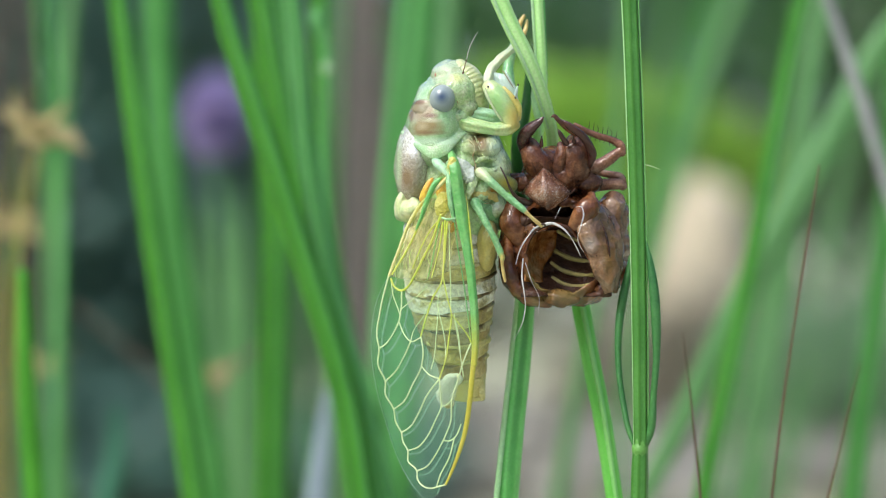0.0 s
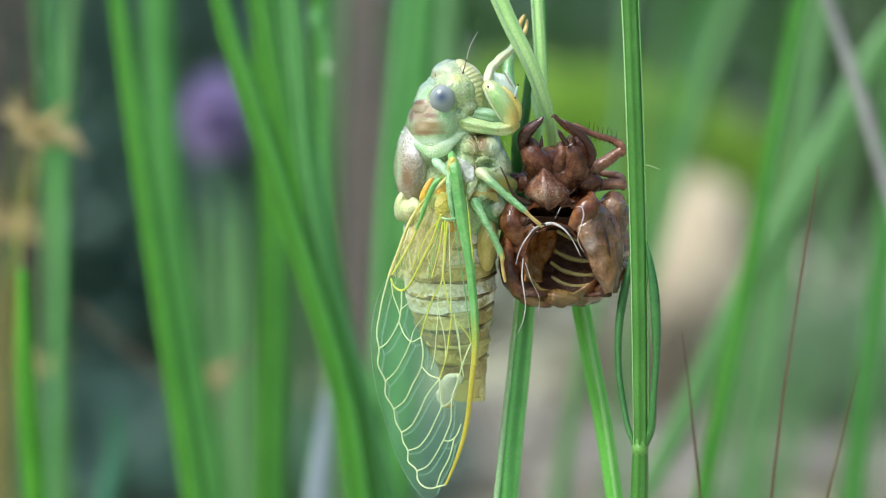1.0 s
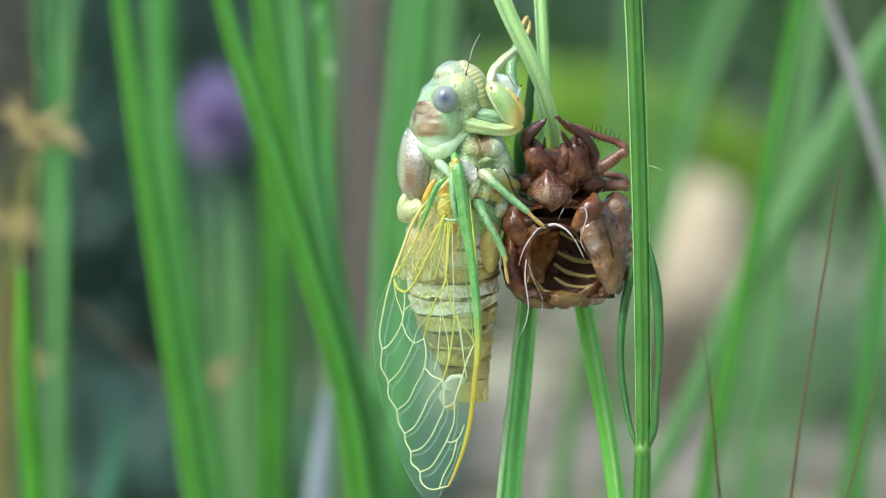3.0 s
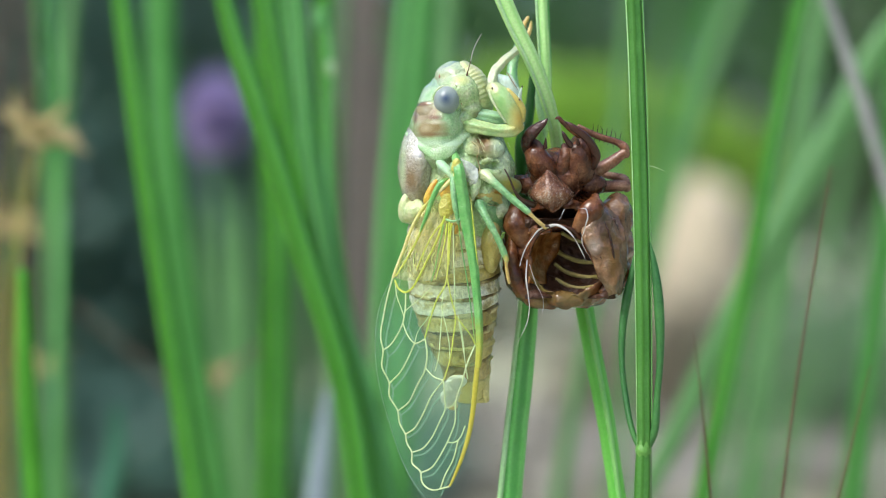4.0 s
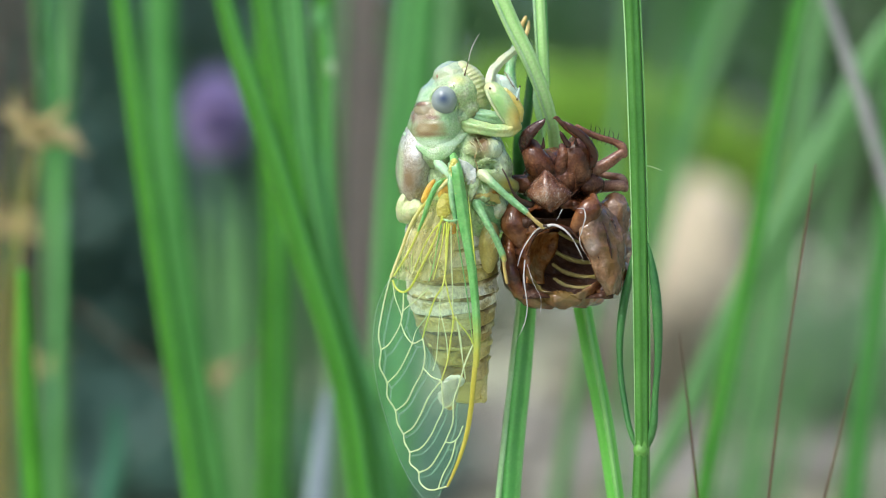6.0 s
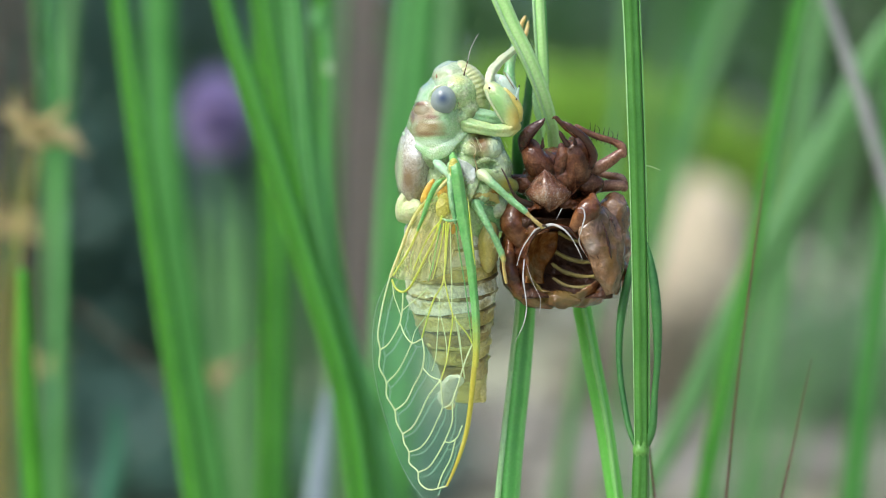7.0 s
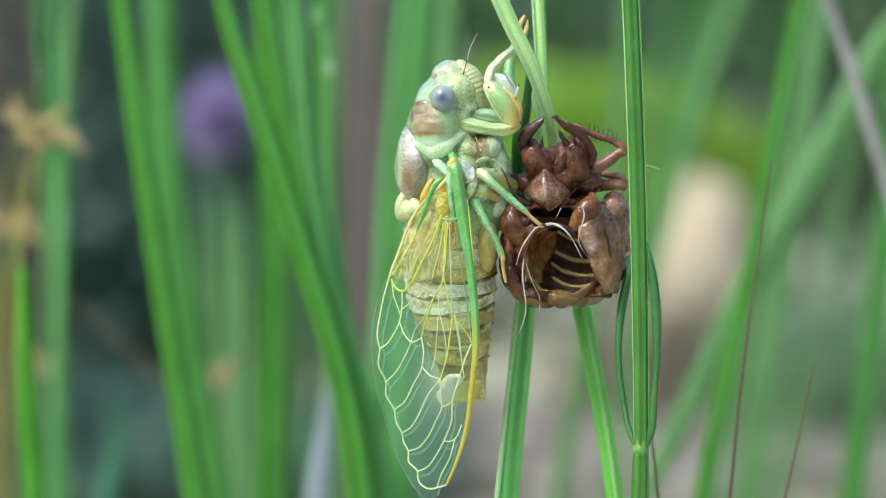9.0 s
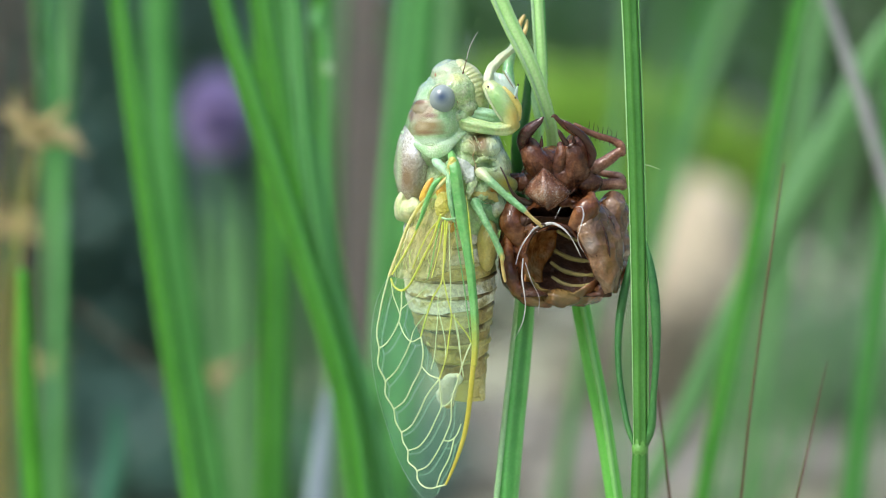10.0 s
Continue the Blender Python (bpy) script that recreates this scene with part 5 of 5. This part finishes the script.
    part("hind_wing", sheet(folds, 0.5, (2, 0.8)), M_HIND, c, "crumpled milky hind wing folded at its root")
    # legs
    fore = part("fore_leg", loft([(826, 222, -3.0, 14, 16), (850, 228, -3.8, 12, 14), (880, 233, -3.9, 11, 12), (904, 233, -3.8, 12, 12), (920, 226, -3.6, 9, 9)], 40, 7, (1, 1), lambda v, a: 1 + 0.11 * math.cos(5 * a + 0.6) + 0.03 * math.sin(9 * v), (2, 1.1)), M_LEGY, c)
    part("femur", loft([(914, 224, -3.7, 13, 12), (909, 208, -3.8, 18, 15), (897, 187, -4.0, 19, 16), (884, 169, -4.0, 18, 15), (874, 156, -3.8, 13, 11)], 24, 6, (1, 1), lambda v, a: 1 + 0.05 * math.cos(4 * a + 0.5), (1.5, 0.8)), M_LEGY, fore)
    part("femur_ridge", loft([(926, 214, -3.7, 5, 5), (926, 196, -4.0, 6, 5), (914, 176, -4.2, 5, 4), (900, 160, -4.2, 3.5, 3)], 12, 6, (1, 1), None, (1, 1)), M_AMBERL, fore, "yellow ridge of the thigh")
    part("femur_ridge", loft([(896, 218, -4.1, 2, 3), (884, 200, -4.35, 2.2, 3), (871, 176, -4.35, 2.2, 3), (866, 162, -4.2, 2, 3)], 12, 6, (1, 1), None, (1, 1)), M_PALE, fore, "pale ridge of the thigh")
    part("femur_crest", loft([(878, 142, -3.2, 10, 8), (897, 152, -3.2, 16, 9), (910, 172, -3.2, 14, 8), (918, 190, -3.2, 8, 6)], 16, 6, (1, 1), None, (2, 1.5)), M_MINT, fore, "pale mint crest of the thigh")
    part("femur_crest", loft([(898, 130, -3.6, 0.7, 0.8), (908, 146, -3.8, 0.8, 0.8), (917, 160, -3.8, 0.5, 0.6)], 8, 5), M_SEAM, fore, "dark line along the crest")
    for x, z, ex, ez in ((920, 174, 925, 154), (912, 152, 902, 130), (914, 188, 922, 176)):
        part("spine", loft([(x, z, -3.4, 4), ((x + ex) / 2, (z + ez) / 2, -3.5, 2.6), (ex, ez, -3.6, 0.6)], 8, 3), M_MINT, fore)
    for x, z in ((920, 178), (925, 155), (872, 158)):
        part("spine_tip", blob(x, z, -4.5, 1.6, 2.2, 2), M_CLAW, fore, "black spine tip")
    part("tibia", loft([(872, 153, -3.9, 6.5), (873, 142, -3.7, 7.6), (876, 130, -3.2, 8), (888, 115, -2.2, 7.2), (906, 98, -0.8, 6.6), (922, 85, 0.6, 5.8), (932, 73, 1.0, 4.6)], 32, 7, (1, 1), lambda v, a: 1 + 0.14 * math.cos(4 * a + 0.8) + 0.03 * math.sin(9 * v), (1.5, 1.1)), M_PALE, fore)
    part("tarsus", loft([(929, 73, 1.0, 5), (936, 62, 1.2, 4), (940, 48, 1.4, 3), (941, 40, 1.2, 1.5)], 10, 4), M_TARSUS, fore, "orange foot")
    far_leg = part("fore_leg", loft([(836, 204, -2.8, 10, 12), (868, 209, -2.8, 11, 11), (906, 218, -2.4, 11, 11)], 40, 6, (1, 1), lambda v, a: 1 + 0.11 * math.cos(5 * a) + 0.03 * math.sin(9 * v), (2, 1.1)), M_COLLAR, c)
    part("tarsus", loft([(926, 56, 2.2, 4), (929, 44, 2.2, 4.2), (935, 33, 2.2, 3)], 10, 4), M_TARSUS, far_leg, "pale orange foot")
    part("femur", loft([(904, 218, -1.8, 11), (908, 170, 0.6, 13), (908, 120, 2.0, 9), (925, 60, 2.2, 6)], 12, 5), M_LEG, far_leg)
    mid = part("mid_leg", loft([(912, 332, -1.6, 13, 13), (888, 322, -3.0, 16, 15), (864, 312, -4.4, 12, 12)], 16, 6), M_LEGY, c)
    part("tibia", loft([(858, 310, -4.8, 9.5), (870, 320, -5.4, 7.6), (890, 338, -5.7, 6.4), (915, 360, -5.8, 5.8), (936, 377, -5.9, 5.2)], 20, 7, (1, 1), lambda v, a: 1 + 0.06 * math.cos(4 * a) + 0.03 * math.sin(9 * v), (1.2, 1.1)), M_LEG, mid)
    part("tarsus", loft([(937, 378, -5.9, 4.6), (944, 385, -5.9, 3.2), (955, 395, -5.7, 3.6), (966, 404, -5.4, 3.8)], 12, 4), M_TARSUS, mid, "orange foot")
    part("claw", loft([(964, 402, -5.5, 2.5), (972, 402, -5.5, 2), (974, 407, -5.3, 0.7)], 8, 4), M_CLAW, mid, "dark claw")
    hind = part("hind_leg", loft([(892, 398, -1.2, 15, 14), (872, 382, -2.6, 16, 15), (852, 366, -4.2, 11, 11)], 16, 6), M_LEG, c)
    part("tibia", loft([(849, 363, -4.6, 9), (858, 380, -5.1, 6.6), (876, 412, -5.4, 5.6), (892, 446, -5.2, 5.2), (897, 462, -5.1, 4.4)], 20, 7, (1, 1), lambda v, a: 1 + 0.06 * math.cos(4 * a) + 0.03 * math.sin(9 * v), (1.2, 1.1)), M_LEG, hind)
    part("tarsus", loft([(897, 462, -5.1, 4), (897, 472, -5.0, 2.8), (899, 486, -4.9, 3.2), (902, 502, -4.8, 2.6)], 10, 4), M_TARSUS, hind, "yellow foot")
    part("claw", loft([(900, 500, -4.8, 1.8), (906, 504, -4.8, 0.7)], 8, 3), M_CLAW, hind, "dark claw")
    return c


cicada = build_cicada()


# ---- the shed nymph skin ----
SHELL = at(1000, 330, 0)


def shell_bowl():
    """The curled, hollow hind body, torn open in front."""
    bm = bmesh.new()
    bmesh.ops.create_uvsphere(bm, u_segments=72, v_segments=48, radius=1)
    cx, cz, cd = 1009, 446, -0.4
    c, s = at(cx, cz, cd), U
    gone = []
    for v in bm.verts:
        n = v.co.normalized()
        a = math.atan2(n.z, n.x)
        ridge = 1 + 0.018 * math.sin(a * 11 + 1.5 * n.y) + 0.03 * noise.noise(n * 2.2) + 0.012 * noise.noise(n * 7)
        lobe = 1 + (0.035 * math.sin(a * 9) if n.z < -0.4 else 0)
        p = Vector((n.x * 114 * ridge * lobe, n.y * 82 * ridge, n.z * 101 * ridge * lobe))
        ex, ez = (p.x + 8) / (60 + 5 * noise.noise(n * 6)), (p.z + 17) / (57 + 6 * noise.noise(n * 5))
        gx, gz = (p.x + 26) / (44 + 4 * noise.noise(n * 9)), (p.z - 58) / (17 + 3 * noise.noise(n * 8))
        if n.y < 0 and (ex * ex + ez * ez < 1 or gx * gx + gz * gz < 1):
            gone.append(v)
        v.co = c + p * s
    bmesh.ops.delete(bm, geom=gone, context="VERTS")
    for f in bm.faces:
        f.smooth = True
    bmesh.ops.solidify(bm, geom=bm.faces[:], thickness=2.2 * U)
    return bm


def build_shell():
    s = thing("cicada_shell", "empty brown shed skin of a cicada nymph, split open", "insect shell", SHELL)
    body = crease(part("hind_body", shell_bowl(), M_SHELL, s), 5, 0.5, 1)
    # ribbed hollow of the abdomen behind the tear
    def hollow(x, z):
        q = ((x - 1012) / 84) ** 2 + ((z - 458) / 72) ** 2
        return 1.0 - 3.4 * min(q, 1.3)

    wall = []
    for i in range(29):
        z = 388 + 142 * i / 28
        wall.append([(x, z, hollow(x, z) + 0.22 * math.sin((z - 0.34 * (x - 1012) - 0.004 * (x - 1012) ** 2) * 2 * math.pi / 27)) for x in [930 + 160 * k / 30 for k in range(31)]])
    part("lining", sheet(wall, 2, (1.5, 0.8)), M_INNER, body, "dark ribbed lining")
    for pts, r in ((((996, 414), (1006, 420), (1018, 426), (1030, 429)), 4.0), (((980, 442), (996, 452), (1016, 461), (1038, 466), (1062, 466)), 4.6),
                   (((984, 470), (1000, 481), (1022, 489), (1046, 492), (1070, 490)), 4.6), (((986, 496), (1004, 506), (1028, 511), (1056, 508)), 4.2)):
        part("lining_band", loft([(x, z, hollow(x, z) - 0.35, r * 0.8, 3) for x, z in pts], 10, 6, (1, 1), None, (1, 1)), M_BAND, body, "olive yellow band of the lining")
    flap = []
    for i in range(21):
        t = i / 20
        row = []
        for k in range(13):
            x, z = 936 + (56 - 22 * t + 6 * math.sin(6 * t)) * k / 12, 412 + 92 * t
            row.append((x, z, hollow(x, z) - 0.55 - 0.2 * math.sin(k * 0.55 + 3 * t)))
        flap.append(row)
    part("lining", sheet(flap, 2, (3, 0.9)), M_AMBER, body, "amber see-through lining")
    # chest, head and shield
    melt("chest", [blob(985, 315, -0.4, 56, 50, 60, 0, (6, 0.5), 36), blob(1046, 330, -0.8, 28, 22, 30, 0, (4, 0.8)), blob(940, 330, -0.8, 22, 20, 30, 0, (4, 0.8))], M_LIMB, s, "", 1.5, 8, (2.5, 0.6))
    part("head", loft([(1028, 256, -1.8, 18, 26), (1027, 274, -2.0, 29, 34), (1024, 300, -1.8, 31, 34), (1012, 326, -1.2, 28, 32)], 28, 6, (1, 1), None, (4, 0.6)), M_LIMB, s)
    part("fore_femur", loft([(944, 262, -2.4, 16), (950, 278, -2.8, 22), (963, 297, -2.6, 25), (980, 316, -2.0, 22)], 20, 6, (1, 1), None, (2, 0.8)), M_LIMB, s)
    part("fore_femur", loft([(1000, 262, -2.8, 7), (1001, 276, -3.0, 12), (998, 296, -2.8, 15), (992, 320, -2.2, 15)], 18, 6, (1, 1), None, (2, 0.8)), M_LIMB, s)
    part("fore_claw", loft([(934, 268, -2.6, 8), (934, 254, -3.0, 11), (941, 240, -3.5, 11.5), (953, 228, -3.9, 9), (965, 218, -4.2, 5), (969, 213, -4.3, 2)], 20, 6, (1, 1), lambda v, a: 1 + 0.08 * math.cos(3 * a)), M_FANG, s, "dark red curved digging claw")
    part("fore_claw", loft([(1050, 294, -2.6, 9), (1056, 278, -3.2, 9), (1050, 260, -3.9, 7.5), (1038, 244, -4.4, 7), (1024, 233, -4.7, 6.4), (1010, 223, -4.8, 5), (1003, 218, -4.8, 2)], 20, 6, (1, 1), lambda v, a: 1 + 0.10 * math.cos(3 * a)), M_FANG, s, "dark red curved digging claw")
    part("fore_claw", loft([(1026, 242, -4.0, 5), (1009, 229, -4.6, 5), (996, 217, -4.9, 4), (988, 210, -5.0, 3), (984, 212, -5.0, 1)], 12, 5), M_LIMB, s)
    part("fore_spine", loft([(1010, 258, -3.8, 6), (1004, 249, -4.1, 4.5), (999, 240, -4.3, 3.5), (996, 234, -4.3, 1)], 10, 4), M_FANG, s)
    part("fore_spine", loft([(1024, 256, -3.6, 4), (1023, 246, -3.9, 1)], 8, 3), M_FANG, s)
    part("fore_spine", loft([(966, 262, -3.4, 4), (967, 246, -3.6, 1)], 8, 3), M_FANG, s)
    shield = []
    for i in range(19):
        t = i / 18
        half = 5 + 35 * min(t / 0.62, 1) ** 0.8 - 30 * max(0, (t - 0.62) / 0.38) ** 1.6
        shield.append([(971 + 9 * t + half * u, 306 + 68 * t + 5 * u * u * (1 - t) - 9 * u * u * t, -3.5 - 1.5 * (1 - u * u) ** 0.8 * math.sin(math.pi * (0.12 + 0.72 * t)) - 0.22 * math.exp(-30 * (u + 0.1) ** 2)) for u in [k / 10 - 1 for k in range(21)]])
    part("shield", sheet(shield, 4, (1.2, 1.2)), M_DUST, s, "dusty triangular back shield")
    # wing pads and torn flanks
    part("wing_pad", loft([(1055, 352, -4.0, 9, 9), (1052, 365, -4.4, 19, 17), (1042, 382, -4.7, 21, 15), (1027, 401, -4.6, 14, 9), (1016, 413, -4.3, 6, 4)], 22, 6, (1, 1), None, (2, 0.8)), M_SHELL, s, "shiny brown wing pad")
    part("wing_pad", loft([(916, 366, -2.2, 14, 14), (914, 392, -2.6, 23, 22), (924, 420, -2.8, 20, 18), (936, 444, -2.6, 8, 8)], 20, 6, (1, 1), None, (3, 0.7)), M_SHELL, s)
    plate = []
    edge_in = smooth_rows([(1040, 384, -4.3), (1031, 410, -4.8), (1034, 432, -5.0), (1050, 464, -5.0), (1066, 494, -4.7), (1080, 526, -4.0)], 4)
    edge_out = smooth_rows([(1078, 366, -2.6), (1096, 395, -2.9), (1106, 425, -3.0), (1109, 460, -3.0), (1106, 492, -3.0), (1098, 522, -2.8)], 4)
    for p, q in zip(edge_in, edge_out):
        plate.append([tuple(p * (1 - t) + q * t - np.array((0, 0, 1.1 * math.sin(t * math.pi)))) for t in [k / 12 for k in range(13)]])
    part("flank", sheet(plate, 3, (4, 0.55)), M_FLANK, s, "glossy tan-brown flank plate")
    for pts in (((1046, 392, -5.3), (1052, 420, -5.75), (1062, 452, -5.85), (1074, 486, -5.5)), ((1066, 384, -5.1), (1078, 412, -5.5), (1086, 450, -5.4), (1088, 490, -5.0)), ((1092, 400, -4.1), (1099, 440, -4.2), (1098, 480, -4.2))):
        part("flank_fold", loft([(x, z, d + 0.55, 1.6, 1.6) for x, z, d in pts], 8, 6, (1, 1), None, (1.5, 1)), M_FANG, s, "dark crease line")
    part("flank_edge", loft([(p[0], p[1], p[2] - 0.05, 1.2, 1.6) for p in edge_in], 8, 1), M_LIMB, s)
    part("flank", blob(1090, 398, -0.4, 30, 56, 46, 6, (7, 0.7), 36), M_FLANK, s)
    part("flank", blob(1096, 478, -1.2, 22, 36, 40, -18, (6, 0.6), 36), M_SHELL, s)
    part("flank", loft([(905, 420, -1.4, 12, 30), (906, 460, -1.8, 16, 40), (918, 505, -2.0, 17, 34), (946, 530, -2.0, 15, 26), (976, 541, -1.8, 9, 14)], 20, 6, (1, 1), None, (4, 0.6)), M_SHELL, s)
    part("torn_lobe", blob(1078, 514, -2.4, 22, 15, 16, -12, (5, 0.9)), M_SHELL, s)
    part("torn_lobe", blob(1000, 532, -2.6, 34, 15, 14, 5, (5, 0.8)), M_SHELL, s)
    part("rim", loft([(937, 452, -3.8, 3, 5), (945, 428, -4.2, 3.5, 6), (962, 408, -4.5, 4, 6), (990, 402, -4.6, 4, 7), (1016, 410, -4.4, 4, 6), (1030, 426, -4.2, 3, 5)], 10, 6, (1, 1), None, (1.5, 1)), M_LIMB, s)
    # Dark lump under the shield, standing in for the shade in the gap.
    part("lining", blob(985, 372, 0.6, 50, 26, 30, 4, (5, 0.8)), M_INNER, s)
    for ob in list(s.children):
        kind = ob.name.split(".")[0]
        if kind in ("flank", "torn_lobe", "fore_femur"):
            crease(ob, {"flank": 3.5, "torn_lobe": 3}.get(kind, 1.2), {"flank": 0.7}.get(kind, 0.8), 1)
    # legs
    leg = part("mid_leg", loft([(1036, 314, -0.6, 13), (1058, 303, -0.8, 11.5), (1086, 287, -1.0, 10.5), (1106, 271, -1.2, 8.5)], 16, 6, (1, 1), None, (1, 0.8)), M_SHIN, s)
    part("tibia", loft([(1109, 275, -1.2, 7), (1106, 262, -1.2, 8), (1096, 255, -1.2, 6.6), (1066, 245, -1.4, 5.8), (1042, 235, -1.8, 5.4), (1026, 225, -2.2, 3.5)], 14, 6), M_SHIN, leg)
    part("mid_leg", loft([(950, 322, -0.6, 12), (928, 322, -0.6, 11.5), (904, 320, -0.4, 11), (890, 312, 0, 9)], 14, 5, (1, 1), None, (1, 0.8)), M_LIMB, s)
    rnd = random.Random(21)
    for k in range(14):
        t = k / 13
        x, z = 1046 + 52 * t, 238 + 17 * t
        if k % 2:
            part("bristle", loft([(x, z - 6, -1.4, 0.9), (x + 1, z - 13, -1.5, 0.7), (x + rnd.uniform(-3, 3), z - rnd.uniform(17, 24), -1.6, 0.3)], 5, 2), M_CLAW, leg)
        else:
            part("bristle", loft([(x, z + 6, -1.4, 0.9), (x + rnd.uniform(-4, 2), z + rnd.uniform(10, 15), -1.6, 0.3)], 5, 2), M_CLAW, leg)
    leg = part("hind_leg", loft([(1040, 336, -0.2, 12), (1070, 332, -0.2, 11), (1104, 330, 0, 10)], 16, 6), M_SHIN, s)
    part("tibia", loft([(1110, 334, 0.2, 8), (1106, 320, 0.4, 8.5), (1088, 314, 0.6, 7), (1066, 310, 0.8, 6)], 12, 6), M_SHIN, leg)
    part("mid_leg", loft([(962, 336, -0.2, 14), (936, 328, -0.4, 13), (912, 326, -0.2, 12)], 16, 6, (1, 1), None, (2, 0.8)), M_LIMB, s)
    part("antenna", loft([(894, 301, -4.4, 1.2), (903, 318, -4.6, 1.6), (911, 338, -4.6, 2.2), (922, 354, -4.2, 4), (944, 364, -3.6, 6)], 8, 5), M_CLAW, s, "thin dark feeler")
    for x, z, ex, ez in ((958, 312, 949, 294), (962, 308, 956, 290), (966, 306, 963, 292), (1024, 336, 1022, 300), (1026, 338, 1012, 352), (1022, 310, 1023, 282)):
        part("bristle", loft([(x, z, -3.4, 1.1), ((x + ex) / 2 + 1, (z + ez) / 2, -3.8, 0.9), (ex, ez, -4.0, 0.4)], 6, 3), M_LIMB, s)
    # white linings of the breathing tubes
    threads = [[(975, 402, -5.0, 2.6), (957, 407, -5.1, 3), (942, 424, -5.3, 2.4), (928, 448, -5.4, 1.9), (921, 472, -5.2, 1.0)],
               [(965, 404, -4.9, 5), (985, 400, -4.9, 5), (1003, 408, -5.0, 3.4), (1015, 420, -5.0, 2.2), (1026, 438, -5.0, 1.6), (1038, 463, -4.9, 0.7)],
               [(1027, 371, -5.6, 1.4), (1037, 371, -5.6, 1.6), (1041, 382, -5.7, 1.8), (1036, 405, -5.5, 1.6), (1031, 430, -5.0, 1.6), (1046, 458, -4.8, 1.4), (1064, 490, -4.6, 0.8)],
               [(934, 462, -5.0, 1.6), (932, 492, -5.2, 2.4), (936, 525, -5.2, 2.2), (938, 545, -5.2, 1.8), (934, 572, -5.2, 1.2), (918, 606, -5.2, 0.7)],
               [(938, 470, -4.9, 0.9), (950, 505, -5.0, 0.9), (962, 530, -5.0, 0.8), (961, 560, -5.0, 0.5)],
               [(1000, 372, -4.8, 1.0), (990, 392, -4.9, 0.7)],
               [(1097, 512, -3.4, 1.6), (1103, 500, -3.6, 2.2), (1110, 478, -3.6, 1.0)]]
    for pts in threads:
        part("thread", loft([(x, z, d, r * 0.5, r * 0.3) for x, z, d, r in pts], 8, 6, (1, 1), None, (0.6, 1.5)), M_THREAD, s, "white thread of torn lining")
    return s


shell = build_shell()


# ---- the breeze ----
def motions():
    """The insect, its shed skin and their stems nod together; the awns swing; the stems behind follow softly."""
    times = [0, 0.5, 1, 1.5, 2, 2.5, 3.2, 4, 4.5, 5, 5.5, 6.2, 7, 7.5, 8, 8.5, 9, 9.5, 10]
    across = [-8, -8, -8, -7, -6, -5, -2, -1, 0, 6, -2, -5, -6, -5, -5, 1, -7, -8, -8]
    down = [-4.3, -4, -4.3, -3.2, -3.1, -3, -2, -1.3, 0, 2.8, -0.4, -1.5, -1.9, -1.4, -1.4, 1.4, -3.4, -4.3, -4.3]
    for ob in (cicada, shell):
        b = BASE[ob.name]
        walk(ob, [(t, pose(b.x + x * U, b.y, b.z - z * U)) for t, x, z in zip(times, across, down)])

    def sway(key, share, drop=0.0):
        ob = STEMS[key]
        b = BASE[ob.name]
        reach = H - b.z
        walk(ob, [(t, pose(b.x, b.y, b.z - z * U * drop, 0, math.degrees(x * U * share / reach), 0)) for t, x, z in zip(times, across, down)])

    for key in "abcd":
        sway(key, 0.95, 0.6)
    # stems behind
    later = [0, 0, 0, 1, 2, 3, 5, 6, 8, 7, 8, 5, 3, 1.5, 0, 5, 4, 1, 2]
    for key, share in (("l1", 0.8), ("l2", 1.0), ("l2b", 1.0), ("l2c", 0.9), ("l3", 1.0), ("s6", 0.9), ("s7", 0.9), ("s0", 0.6), ("s_l1", 0.7)):
        ob = STEMS[key]
        b = BASE[ob.name]
        s = far(b.y * 1000)
        walk(ob, [(t, pose(b.x, b.y, b.z, 0, math.degrees((x - 8) * U * s * share / (H - b.z)), 0)) for t, x in zip(times, later)])
    # awns
    swing = [(0, 1366), (0.2, 1363), (0.5, 1370), (0.7, 1371), (1, 1365), (1.3, 1359), (1.5, 1370), (1.7, 1378), (2, 1362), (2.3, 1362), (2.5, 1368), (2.7, 1391), (2.9, 1398), (3.4, 1420), (3.8, 1440), (4.0, 1384), (4.1, 1362), (4.2, 1339), (4.3, 1379), (4.5, 1400), (4.7, 1342), (4.9, 1393), (5.0, 1456), (5.1, 1474),
             (5.3, 1438), (5.5, 1381), (5.7, 1374), (6.2, 1350), (6.8, 1338), (6.9, 1304), (7.0, 1284), (7.1, 1303), (7.3, 1300), (7.5, 1315), (7.7, 1337), (7.9, 1413), (8.0, 1389), (8.1, 1309), (8.3, 1282), (8.5, 1316), (8.6, 1294), (8.8, 1269), (9, 1291), (9.3, 1290), (9.5, 1312), (9.7, 1320), (10, 1311)]
    for key in ("awn1", "awn2", "awn3"):
        ob = STEMS[key]
        b = BASE[ob.name]
        reach = H - 441 * U - b.z
        walk(ob, [(t, pose(b.x, b.y, b.z, 0, math.degrees((x - 1366) * U * 1.04 / reach), 0)) for t, x in swing])


motions()
